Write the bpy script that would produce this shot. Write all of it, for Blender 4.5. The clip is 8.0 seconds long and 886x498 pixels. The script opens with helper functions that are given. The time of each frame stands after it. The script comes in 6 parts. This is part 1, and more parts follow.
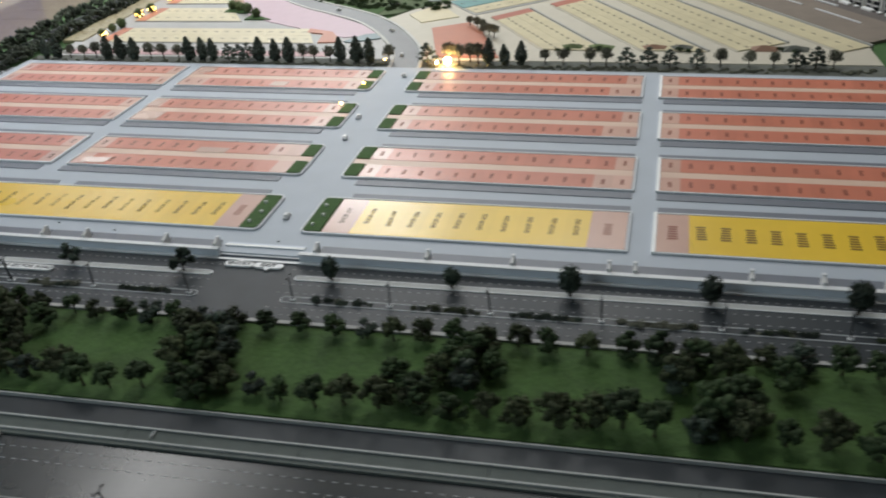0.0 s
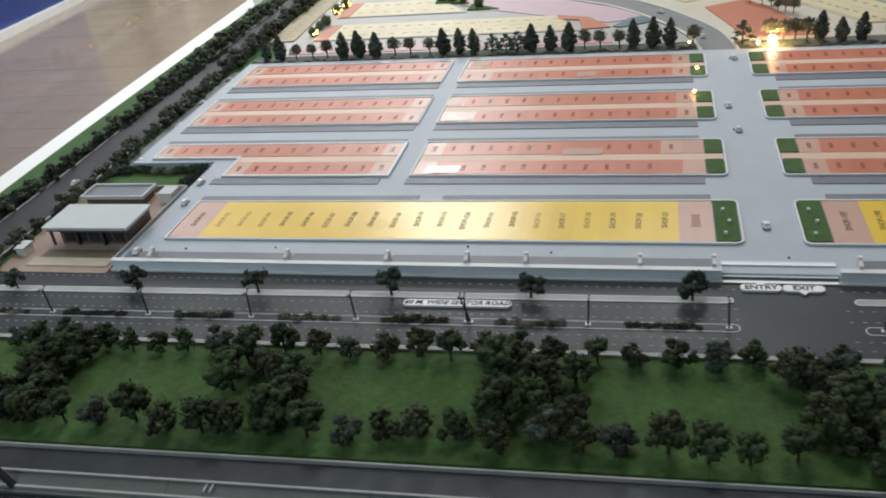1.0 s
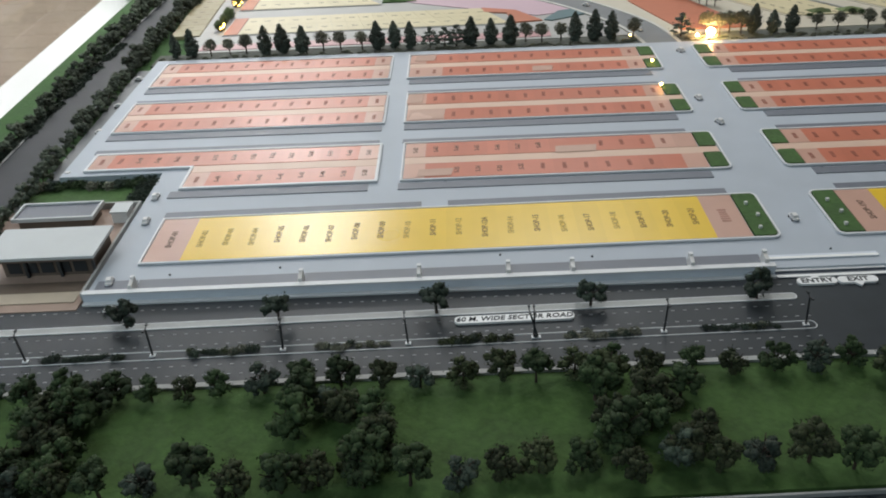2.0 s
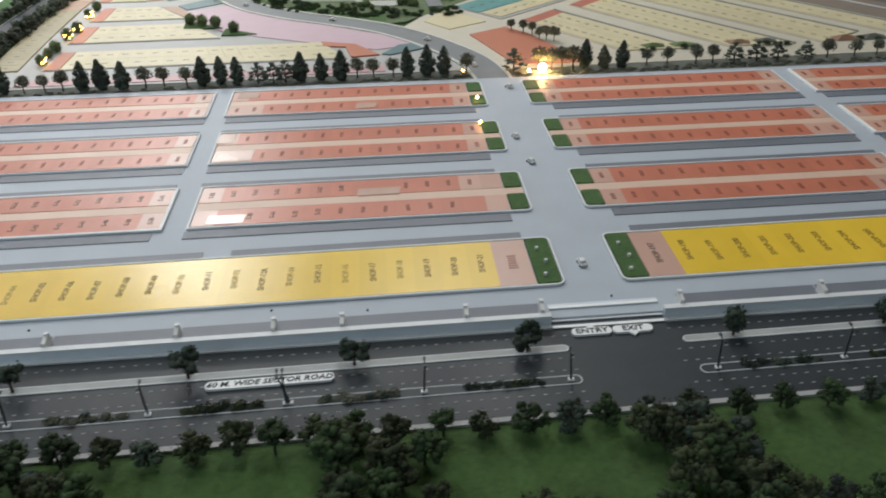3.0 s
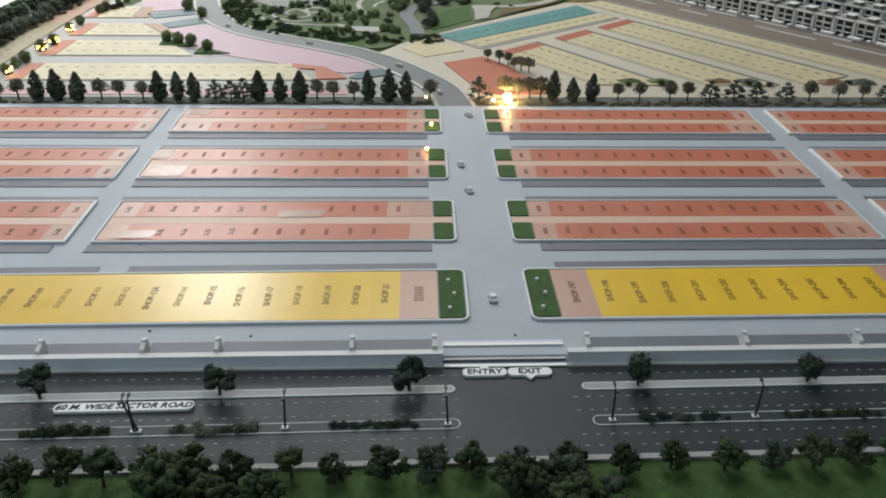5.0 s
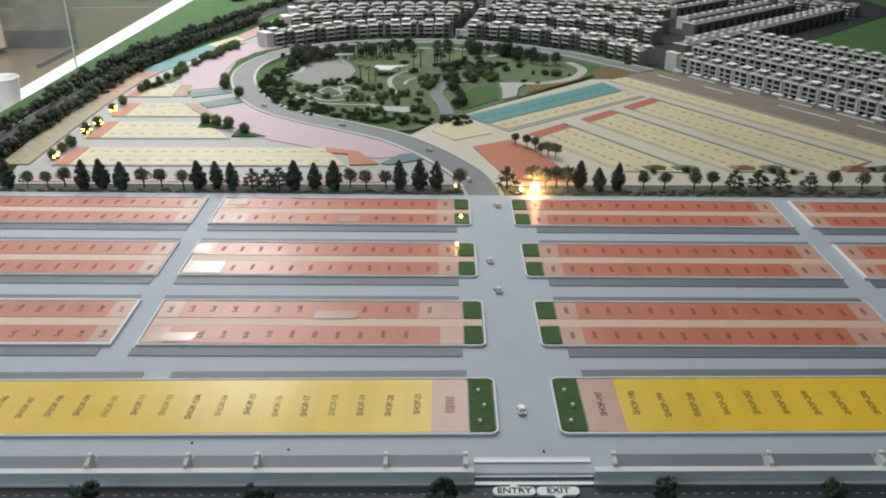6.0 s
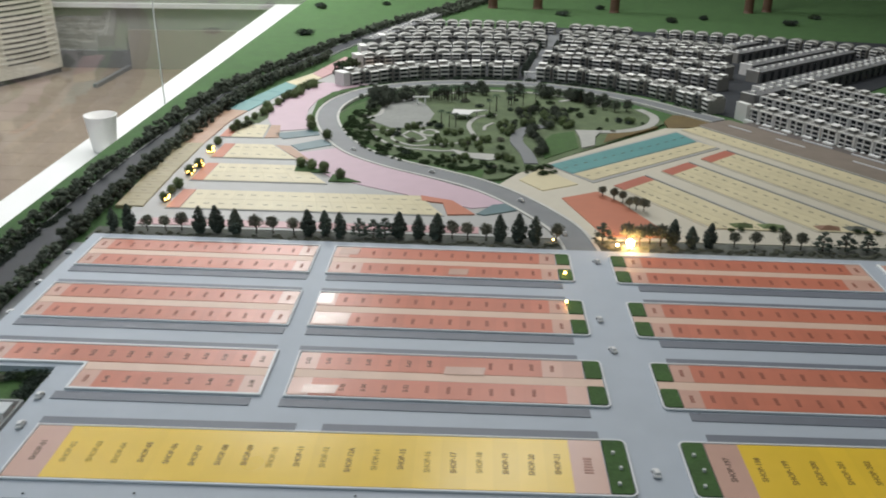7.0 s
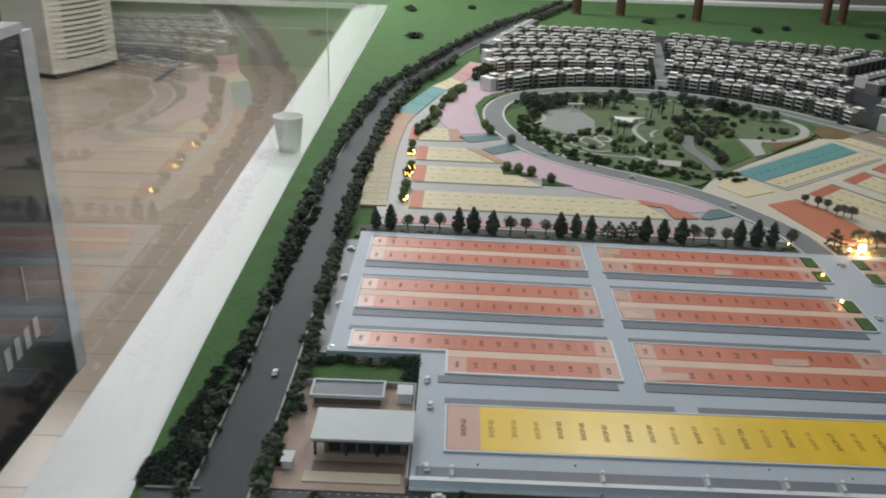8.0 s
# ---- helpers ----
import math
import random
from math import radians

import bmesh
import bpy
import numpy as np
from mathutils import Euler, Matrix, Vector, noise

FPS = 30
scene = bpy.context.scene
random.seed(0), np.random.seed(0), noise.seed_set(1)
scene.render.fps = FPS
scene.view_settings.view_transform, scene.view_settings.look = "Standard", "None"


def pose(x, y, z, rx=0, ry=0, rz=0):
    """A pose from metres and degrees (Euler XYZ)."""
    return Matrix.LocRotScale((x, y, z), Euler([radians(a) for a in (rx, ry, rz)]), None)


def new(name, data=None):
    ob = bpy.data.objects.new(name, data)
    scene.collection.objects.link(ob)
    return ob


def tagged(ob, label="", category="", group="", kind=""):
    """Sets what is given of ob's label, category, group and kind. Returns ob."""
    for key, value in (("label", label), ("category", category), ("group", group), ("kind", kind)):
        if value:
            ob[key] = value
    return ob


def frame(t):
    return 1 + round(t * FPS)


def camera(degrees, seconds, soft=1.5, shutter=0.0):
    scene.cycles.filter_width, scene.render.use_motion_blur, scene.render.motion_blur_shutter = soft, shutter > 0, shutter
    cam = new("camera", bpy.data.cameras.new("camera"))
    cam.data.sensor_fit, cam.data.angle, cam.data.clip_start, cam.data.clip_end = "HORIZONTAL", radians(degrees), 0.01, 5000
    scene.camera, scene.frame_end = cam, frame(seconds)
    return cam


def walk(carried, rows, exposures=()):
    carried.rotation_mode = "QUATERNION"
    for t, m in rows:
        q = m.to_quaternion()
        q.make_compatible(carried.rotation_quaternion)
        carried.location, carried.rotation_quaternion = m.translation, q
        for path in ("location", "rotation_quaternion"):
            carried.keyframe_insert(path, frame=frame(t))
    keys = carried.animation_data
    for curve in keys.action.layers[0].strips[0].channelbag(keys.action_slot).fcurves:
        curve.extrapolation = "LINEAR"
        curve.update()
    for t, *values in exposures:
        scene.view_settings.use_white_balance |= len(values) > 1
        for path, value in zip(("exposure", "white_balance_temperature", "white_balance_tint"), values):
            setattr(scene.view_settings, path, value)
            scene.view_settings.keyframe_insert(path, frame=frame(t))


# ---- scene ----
S = 0.25  # metres per plan unit: the model is about 1:400, a plan unit stands for 100 m
cam = camera(55.12, 8.0, soft=1.9, shutter=0.15)
# seconds, plan x, y, height over the plots, yaw, pitch, roll
ROWS = [
    (0.0, 2.0806, -3.6207, 1.9993, 16.529, -30.638, -5.082),
    (0.5, 0.7374, -3.7816, 1.9765, 16.833, -30.189, -6.586),
    (1.0, -0.2178, -3.3894, 1.8314, 16.010, -30.304, -7.555),
    (1.2, -0.3973, -3.3378, 1.8360, 15.131, -30.470, -7.598),
    (2.3, -1.1936, -3.1596, 1.7972, -2.407, -31.955, -2.022),
    (2.5, -1.0873, -3.1294, 1.7924, -3.741, -31.930, -1.620),
    (3.0, -0.5061, -3.0201, 1.7869, -3.802, -30.417, -1.736),
    (3.5, -0.0673, -2.8986, 1.6733, -3.892, -28.947, -0.245),
    (4.0, 0.0068, -2.8699, 1.6310, -3.137, -28.330, -0.059),
    (5.3, -0.0310, -2.8690, 1.6560, -0.870, -27.830, -0.050),
    (5.5, -0.0377, -2.8560, 1.7188, -0.387, -27.732, -0.256),
    (6.0, -0.0391, -2.8566, 1.9437, 0.385, -25.016, -0.448),
    (6.5, -0.1028, -2.9043, 2.1436, 0.587, -23.697, -0.652),
    (7.0, -0.5435, -3.0135, 2.2558, 2.046, -23.884, 0.394),
    (7.5, -1.5513, -3.3101, 2.3921, 2.129, -23.998, 1.341),
    (8.0, -2.4505, -3.4800, 2.4313, 0.675, -24.117, 1.855),
]
EXPOSURES = [(0.0, 0.01), (1.0, 0.04), (2.5, -0.04), (5.5, -0.08), (6.0, -0.11), (6.5, -0.12), (7.0, -0.16), (7.5, -0.28), (8.0, -0.31)]
walk(cam, [(t, pose(S * x, S * y, S * z, 90 + pitch, 0, yaw) @ pose(0, 0, 0, 0, 0, roll)) for t, x, y, z, yaw, pitch, roll in ROWS], EXPOSURES)

# ---------------------------------------------------------------- light
world = bpy.data.worlds.new("room_dark")
world.use_nodes = True
world.node_tree.nodes["Background"].inputs["Color"].default_value = (0.8, 0.9, 1.0, 1)
world.node_tree.nodes["Background"].inputs["Strength"].default_value = 0.05
scene.world = world


def room_or_fill_lamp(x, y, sx, sy, watts, colour=(1.0, 0.965, 0.965)):
    data = bpy.data.lights.new("room_or_fill_light", "AREA")
    data.shape, data.size, data.size_y, data.energy, data.color = "RECTANGLE", S * sx, S * sy, watts, colour
    ob = new("room_or_fill_light", data)
    ob.matrix_world = pose(S * x, S * y, S * 7.9)
    return ob


WARM, COOL = (0.98, 0.985, 0.975), (0.80, 1.0, 1.10)
# Only WARM lamps with negative x follow glare; the rest are unseen added fill.
LAMPS = [(-5.0, 14.9, 2.4, 3.4, 63, WARM), (-5.6, 5.2, 2.4, 4.0, 12, WARM), (0.5, 2.2, 2.4, 2.4, 11, WARM), (0.5, 9.3, 3.0, 3.0, 26, WARM), (-7.6, -9.2, 8.0, 4.4, 32, COOL), (-13.5, 16.0, 3.6, 5.0, 25, WARM), (-9.5, 18.6, 2.4, 3.6, 18, WARM)]
for lamp_row in LAMPS:
    room_or_fill_lamp(*lamp_row)


# ---------------------------------------------------------------- materials
def material(name, colour, rough=0.6, vary=0.15, size=0.02, bump=0.0, rnd=0.0, metal=0.0, coat=0.0, stain=0.0, island=0.0, spec=0.5):
    m = bpy.data.materials.new(name)
    m.use_nodes = True
    nt = m.node_tree
    n, link = nt.nodes, nt.links.new
    b = n["Principled BSDF"]
    b.inputs["Metallic"].default_value = metal
    b.inputs["Coat Weight"].default_value = coat
    b.inputs["Coat Roughness"].default_value = 0.12
    b.inputs["Specular IOR Level"].default_value = spec
    geo = n.new("ShaderNodeNewGeometry")
    fine, broad = n.new("ShaderNodeTexNoise"), n.new("ShaderNodeTexNoise")
    fine.inputs["Scale"].default_value, fine.inputs["Detail"].default_value = 1.0 / size, 5
    broad.inputs["Scale"].default_value, broad.inputs["Detail"].default_value = 0.13 / size, 3
    link(geo.outputs["Position"], fine.inputs["Vector"])
    link(geo.outputs["Position"], broad.inputs["Vector"])
    add = n.new("ShaderNodeMath")
    add.operation = "ADD"
    link(fine.outputs["Fac"], add.inputs[0])
    link(broad.outputs["Fac"], add.inputs[1])
    span = n.new("ShaderNodeMapRange")
    span.inputs["From Min"].default_value, span.inputs["From Max"].default_value = 0.6, 1.4
    span.inputs["To Min"].default_value, span.inputs["To Max"].default_value = 1 - vary, 1 + vary
    link(add.outputs[0], span.inputs["Value"])
    value = span.outputs["Result"]
    if rnd or island:
        which = n.new("ShaderNodeObjectInfo").outputs["Random"] if rnd else geo.outputs["Random Per Island"]
        r = n.new("ShaderNodeMapRange")
        r.inputs["To Min"].default_value, r.inputs["To Max"].default_value = 1 - (rnd or island), 1 + (rnd or island)
        link(which, r.inputs["Value"])
        mul = n.new("ShaderNodeMath")
        mul.operation = "MULTIPLY"
        link(value, mul.inputs[0])
        link(r.outputs["Result"], mul.inputs[1])
        value = mul.outputs[0]
    hsv = n.new("ShaderNodeHueSaturation")
    hsv.inputs["Color"].default_value = (*colour, 1)
    link(value, hsv.inputs["Value"])
    link(hsv.outputs["Color"], b.inputs["Base Color"])
    rr = n.new("ShaderNodeMapRange")
    rr.inputs["To Min"].default_value, rr.inputs["To Max"].default_value = max(0.02, rough - 0.08 - stain), min(1, rough + 0.08 + stain)
    link(broad.outputs["Fac"], rr.inputs["Value"])
    link(rr.outputs["Result"], b.inputs["Roughness"])
    if bump:
        bp = n.new("ShaderNodeBump")
        bp.inputs["Strength"].default_value, bp.inputs["Distance"].default_value = bump, size * 0.3
        link(fine.outputs["Fac"], bp.inputs["Height"])
        link(bp.outputs["Normal"], b.inputs["Normal"])
    return m


def glowing(name, colour, strength):
    m = bpy.data.materials.new(name)
    m.use_nodes = True
    b = m.node_tree.nodes["Principled BSDF"]
    b.inputs["Base Color"].default_value = (*colour, 1)
    b.inputs["Emission Color"].default_value = (*colour, 1)
    b.inputs["Emission Strength"].default_value = strength
    return m


def clear_glass(name):
    m = bpy.data.materials.new(name)
    m.use_nodes = True
    b = m.node_tree.nodes["Principled BSDF"]
    b.inputs["Base Color"].default_value = (1.0, 1.0, 1.0, 1)
    b.inputs["Roughness"].default_value = 0.02
    b.inputs["Transmission Weight"].default_value = 1.0
    b.inputs["IOR"].default_value = 1.25
    return m


M_PAVE = material("pale_blue_grey_board", (0.42, 0.465, 0.525), 0.55, 0.06, 0.05, spec=0.4)
M_STRIP = material("grey_printed_strip", (0.155, 0.17, 0.205), 0.5, 0.10, 0.03)
M_KERB = material("white_card_edge", (0.70, 0.715, 0.735), 0.5, 0.06, 0.02)
M_RED = material("salmon_red_print", (0.54, 0.175, 0.110), 0.36, 0.07, 0.03, rnd=0.05, stain=0.05)
M_PALE = material("pale_salmon_print", (0.57, 0.335, 0.265), 0.34, 0.07, 0.03, rnd=0.06, stain=0.06)
M_CREAMBAND = material("cream_lane_print", (0.66, 0.47, 0.37), 0.45, 0.06, 0.03, spec=0.45)
M_YELLOW = material("yellow_print", (0.80, 0.53, 0.045), 0.31, 0.05, 0.03, rnd=0.035, stain=0.06)
M_SHOPPINK = material("dusty_pink_print", (0.56, 0.345, 0.275), 0.32, 0.06, 0.03, stain=0.05)
M_TURF = material("green_flock", (0.052, 0.112, 0.030), 0.9, 0.3, 0.004, bump=0.6)
M_LAWN = material("lawn_flock", (0.047, 0.112, 0.032), 0.95, 0.25, 0.006, bump=0.6)
M_BELT = material("belt_lawn_flock", (0.050, 0.102, 0.025), 0.95, 0.32, 0.006, bump=0.7)
M_PARKTURF = material("park_lawn_flock", (0.102, 0.140, 0.070), 0.95, 0.35, 0.006, bump=0.6)
# Glare on the tape is put in as a paler, opaque colour.
M_TAPE = material("tape_with_painted_glare", (0.60, 0.41, 0.34), 0.22, 0.08, 0.02, stain=0.08)
M_SIGNINK = material("black_sign_ink", (0.025, 0.028, 0.032), 0.8, 0.1, 0.01, spec=0.1)
M_PLATE = material("white_sign_plate", (0.84, 0.85, 0.86), 0.5, 0.04, 0.02)
M_INK = material("black_ink", (0.075, 0.04, 0.02), 0.5, 0.1, 0.01)
M_INKY = material("brown_ink", (0.20, 0.11, 0.015), 0.5, 0.1, 0.01)
M_FADE = material("faded_brown_ink", (0.40, 0.26, 0.03), 0.5, 0.2, 0.01)
M_PINKINK = material("faded_pink_ink", (0.42, 0.22, 0.17), 0.5, 0.2, 0.01)
M_INKR = material("dull_red_ink", (0.29, 0.095, 0.062), 0.5, 0.1, 0.01)
M_HIGHWAY = material("glossy_dark_asphalt_print", (0.020, 0.025, 0.028), 0.24, 0.18, 0.02, stain=0.08, spec=0.55)
M_ASPH = material("dark_asphalt_print", (0.030, 0.037, 0.044), 0.50, 0.18, 0.02, stain=0.08, spec=0.34)
M_ROAD = material("grey_road_print", (0.18, 0.19, 0.20), 0.5, 0.10, 0.03)
M_BACKROAD = material("boundary_road_print", (0.036, 0.040, 0.047), 0.6, 0.16, 0.03, spec=0.3)
M_MARK = material("road_paint", (0.42, 0.43, 0.44), 0.6, 0.2, 0.01)
M_CONC = material("pale_concrete", (0.38, 0.39, 0.385), 0.7, 0.14, 0.015, bump=0.2)
M_BARRIER = material("grey_concrete", (0.125, 0.142, 0.133), 0.6, 0.16, 0.02, bump=0.2, spec=0.3)
M_WALL = material("blue_grey_wall_card", (0.64, 0.69, 0.76), 0.55, 0.08, 0.03)
M_WHITE = material("white_card", (0.68, 0.68, 0.67), 0.5, 0.05, 0.02)
M_RIM = material("white_gloss_rim", (0.90, 0.91, 0.91), 0.4, 0.02, 0.08)
M_PINE = material("dark_pine_flock", (0.060, 0.078, 0.062), 0.95, 0.35, 0.003, bump=0.5, rnd=0.25)
M_LEAF = material("olive_tree_flock", (0.029, 0.052, 0.018), 0.95, 0.35, 0.003, bump=0.5, rnd=0.35)
M_BROWNLEAF = material("brownish_tree_flock", (0.036, 0.048, 0.019), 0.95, 0.35, 0.003, bump=0.5, rnd=0.35)
M_GREYLEAF = material("grey_green_tree_flock", (0.15, 0.155, 0.115), 0.95, 0.4, 0.003, bump=0.5, rnd=0.25)
M_HEDGE = material("hedge_flock", (0.040, 0.058, 0.042), 0.95, 0.45, 0.003, bump=0.5, rnd=0.35)
M_ROADLEAF = material("grey_green_roadside_flock", (0.080, 0.096, 0.070), 0.95, 0.45, 0.003, bump=0.5, rnd=0.35)
M_BUSH = material("green_bush_flock", (0.120, 0.160, 0.070), 0.95, 0.45, 0.003, bump=0.5, rnd=0.3)
M_TRUNK = material("brown_wire_trunk", (0.05, 0.035, 0.025), 0.8, 0.2, 0.003)
M_PALM = material("palm_green", (0.03, 0.06, 0.03), 0.8, 0.3, 0.003, rnd=0.2)
M_FIELD = material("cream_plot_print", (0.60, 0.535, 0.355), 0.42, 0.06, 0.03, rnd=0.04, spec=0.4)
M_FIELDROAD = material("pale_lane_print", (0.37, 0.37, 0.36), 0.5, 0.08, 0.03)
M_ENDRED = material("dull_red_plot_print", (0.42, 0.14, 0.095), 0.5, 0.08, 0.03, spec=0.4)
M_ORANGE = material("orange_plot_print", (0.48, 0.175, 0.105), 0.45, 0.08, 0.03, spec=0.4)
M_PEACH = material("peach_plot_print", (0.42, 0.265, 0.18), 0.5, 0.06, 0.03, rnd=0.05, spec=0.4)
M_OCHRE = material("ochre_plot_print", (0.33, 0.285, 0.17), 0.5, 0.06, 0.03, rnd=0.05, spec=0.4)
M_PINK = material("pink_plot_print", (0.52, 0.38, 0.44), 0.5, 0.05, 0.03, spec=0.4)
M_ROSE = material("rose_plot_print", (0.50, 0.29, 0.30), 0.45, 0.06, 0.03)
M_TEAL = material("teal_plot_print", (0.11, 0.29, 0.29), 0.45, 0.08, 0.03, coat=0.15)
M_SLATE = material("slate_blue_print", (0.105, 0.175, 0.195), 0.45, 0.08, 0.03)
M_FIELDLANE = material("pale_tan_lane_print", (0.52, 0.485, 0.40), 0.55, 0.06, 0.03)
M_BED = material("dark_bed_flock", (0.115, 0.122, 0.105), 0.9, 0.25, 0.006, bump=0.5)
M_RUST = material("rust_brown_card", (0.24, 0.135, 0.085), 0.7, 0.15, 0.02)
M_BROWN = material("brown_verge_print", (0.20, 0.165, 0.135), 0.7, 0.15, 0.03)
M_BROWNROAD = material("brown_grey_road_print", (0.105, 0.092, 0.085), 0.7, 0.15, 0.03)
M_EARTH = material("tawny_earth_flock", (0.14, 0.10, 0.04), 0.9, 0.25, 0.006, bump=0.5)
M_KERBPATH = material("pale_kerb_path_card", (0.52, 0.52, 0.49), 0.6, 0.12, 0.02)
M_PLAZA = material("pale_plaza_card", (0.38, 0.38, 0.355), 0.6, 0.14, 0.02)
M_PARKPAVE = material("park_paving", (0.24, 0.25, 0.235), 0.7, 0.15, 0.01)
M_HOUSE = material("grey_facade_card", (0.24, 0.235, 0.22), 0.6, 0.14, 0.006, rnd=0.14)
M_HOUSELIGHT = material("off_white_facade_card", (0.70, 0.69, 0.67), 0.55, 0.08, 0.006, rnd=0.08)
M_ROOF = material("pale_roof_card", (0.83, 0.83, 0.80), 0.6, 0.1, 0.01, rnd=0.1)
M_VAULT = material("grey_vault_card", (0.30, 0.30, 0.28), 0.55, 0.12, 0.01, rnd=0.14)
M_PANE = material("dark_window_pane", (0.03, 0.034, 0.038), 0.2, 0.1, 0.01)
# This darker grey carries the shade on the backs of the rows.
M_SHADEHOUSE = material("shaded_grey_rear_card", (0.165, 0.168, 0.172), 0.7, 0.12, 0.006, rnd=0.1)
M_CAR = material("white_car_paint", (0.72, 0.72, 0.72), 0.3, 0.05, 0.01, coat=0.4)
M_CARGLASS = material("grey_car_glass", (0.55, 0.56, 0.57), 0.25, 0.05, 0.01)
M_TYRE = material("black_rubber", (0.02, 0.02, 0.02), 0.7, 0.1, 0.01)
M_POLE = material("dark_grey_pole", (0.045, 0.05, 0.055), 0.45, 0.1, 0.01, metal=0.3)
M_CLUBROOF = material("light_grey_roof_card", (0.52, 0.55, 0.56), 0.5, 0.06, 0.03)
M_CLUBWALL = material("brown_club_wall", (0.14, 0.105, 0.08), 0.6, 0.12, 0.01)
M_CLUBYARD = material("pinkish_paving_print", (0.36, 0.26, 0.21), 0.6, 0.1, 0.02)
M_CLUBYARD2 = material("beige_paving_print", (0.47, 0.40, 0.31), 0.6, 0.1, 0.02)
M_FLOOR = material("tan_laminate", (0.36, 0.29, 0.225), 0.18, 0.10, 0.15, rnd=0.03, coat=0.3)
M_ROOMWALL = material("grey_green_wall_paint", (0.33, 0.34, 0.30), 0.6, 0.05, 0.3)
M_PANELTAN = material("tan_grey_wall_panel", (0.34, 0.32, 0.27), 0.45, 0.08, 0.3)
M_SKIRT = material("grey_skirting", (0.20, 0.21, 0.21), 0.5, 0.06, 0.2)
M_CEIL = material("white_ceiling_paint", (0.75, 0.75, 0.73), 0.8, 0.04, 0.3)
M_BLUEWALL = material("deep_blue_wall_paint", (0.03, 0.06, 0.26), 0.4, 0.06, 0.3)
M_AC = material("ivory_plastic", (0.62, 0.60, 0.52), 0.4, 0.05, 0.1)
M_ACDARK = material("shadow_slot_plastic", (0.06, 0.06, 0.055), 0.6, 0.1, 0.05)
M_CAB = material("charcoal_panel", (0.028, 0.030, 0.034), 0.35, 0.2, 0.1, coat=0.2)
M_CUP = material("white_paper", (0.90, 0.89, 0.87), 0.6, 0.03, 0.02)
M_POST = material("brown_timber_post", (0.085, 0.045, 0.025), 0.6, 0.25, 0.02, bump=0.3)
M_TABLESIDE = material("dark_table_side", (0.06, 0.06, 0.065), 0.5, 0.1, 0.1)
M_BULB = glowing("warm_bulb", (1.0, 0.55, 0.13), 24)
M_BULBHOT = glowing("bright_warm_bulb", (1.0, 0.60, 0.24), 240)
M_GLASS = clear_glass("clear_glass")
M_CUP.node_tree.nodes["Principled BSDF"].inputs["Subsurface Weight"].default_value = 0.6
M_CUP.node_tree.nodes["Principled BSDF"].inputs["Subsurface Radius"].default_value = (0.03, 0.03, 0.03)


# ---------------------------------------------------------------- how the three sheets of the model lie on the table
def as_drawn(x, y):
    return x, y


def board_lie(x, y):
    """The plot board: the rows fan out a little towards the back."""
    return x, y - (0.0 if y < 0.15 else 0.010 + 0.0125 * y) * (x - 0.2)


def club_lie(x, y):
    """The club yard in its notch of the board."""
    return x - 0.01, y + 0.045


def front_lie(x, y):
    """The road sheet before the plots."""
    return x, y if y > -0.6 else -0.6 + 1.05 * (y + 0.6) + (0.013 - 0.011 * (y + 0.67)) * x


def north_lie(x, y):
    """The northern sheet, set slightly askew behind the board."""
    w = 1 + 0.00519 * x + 0.01499 * y
    return (0.98592 * x - 0.02309 * y - 0.0077) / w, (1.02879 * y - 0.01009 * x + 0.01489) / w


LIE = [as_drawn]  # the sheet that is being built


def turn_and_scale(x, y):
    """How a sheet turns (degrees) and scales a thing at a place of its drawing."""
    ax, ay = LIE[0](x - 0.05, y)
    bx, by = LIE[0](x + 0.05, y)
    return math.degrees(math.atan2(by - ay, bx - ax)), math.hypot(bx - ax, by - ay) / 0.1


# ---------------------------------------------------------------- mesh helpers (plan units)
def finish(bm, mat, name="mesh", smooth=False):
    bmesh.ops.scale(bm, vec=(S, S, S), verts=bm.verts)
    bmesh.ops.recalc_face_normals(bm, faces=bm.faces)
    data = bpy.data.meshes.new(name)
    bm.to_mesh(data)
    bm.free()
    data.materials.append(mat)
    if smooth:
        data.polygons.foreach_set("use_smooth", [True] * len(data.polygons))
    return data


def put(name, data, parent=None, x=0.0, y=0.0, z=0.0, rz=0.0, label="", scale=1.0):
    ob = new(name, data)
    if parent is None and (x or y):
        turn, grow = turn_and_scale(x, y)
        x, y = LIE[0](x, y)
        rz, scale = rz + turn, scale * grow
    ob.location, ob.rotation_euler = (S * x, S * y, S * z), (0, 0, radians(rz))
    if scale != 1.0:
        ob.scale = (scale, scale, scale)
    ob.parent = parent
    if label:
        ob["label"] = label
    return ob


def part(name, bm, mat, parent=None, label="", smooth=False):
    for v in bm.verts:
        v.co.x, v.co.y = LIE[0](v.co.x, v.co.y)
    return put(name, finish(bm, mat, name, smooth), parent, label=label)


def thing(name, label, category, x=0.0, y=0.0, z=0.0, rz=0.0, group=""):
    ob = new(name)
    ob.empty_display_size = 0.02
    if x or y:
        turn, grow = turn_and_scale(x, y)
        x, y = LIE[0](x, y)
        rz, ob.scale = rz + turn, (grow, grow, grow)
    ob.location, ob.rotation_euler = (S * x, S * y, S * z), (0, 0, radians(rz))
    return tagged(ob, label, category, group)


def box(bm, x0, x1, y0, y1, z0, z1):
    v = [bm.verts.new(p) for p in ((x0, y0, z0), (x1, y0, z0), (x1, y1, z0), (x0, y1, z0), (x0, y0, z1), (x1, y0, z1), (x1, y1, z1), (x0, y1, z1))]
    for f in ((0, 3, 2, 1), (4, 5, 6, 7), (0, 1, 5, 4), (1, 2, 6, 5), (2, 3, 7, 6), (3, 0, 4, 7)):
        bm.faces.new([v[i] for i in f])
    return v


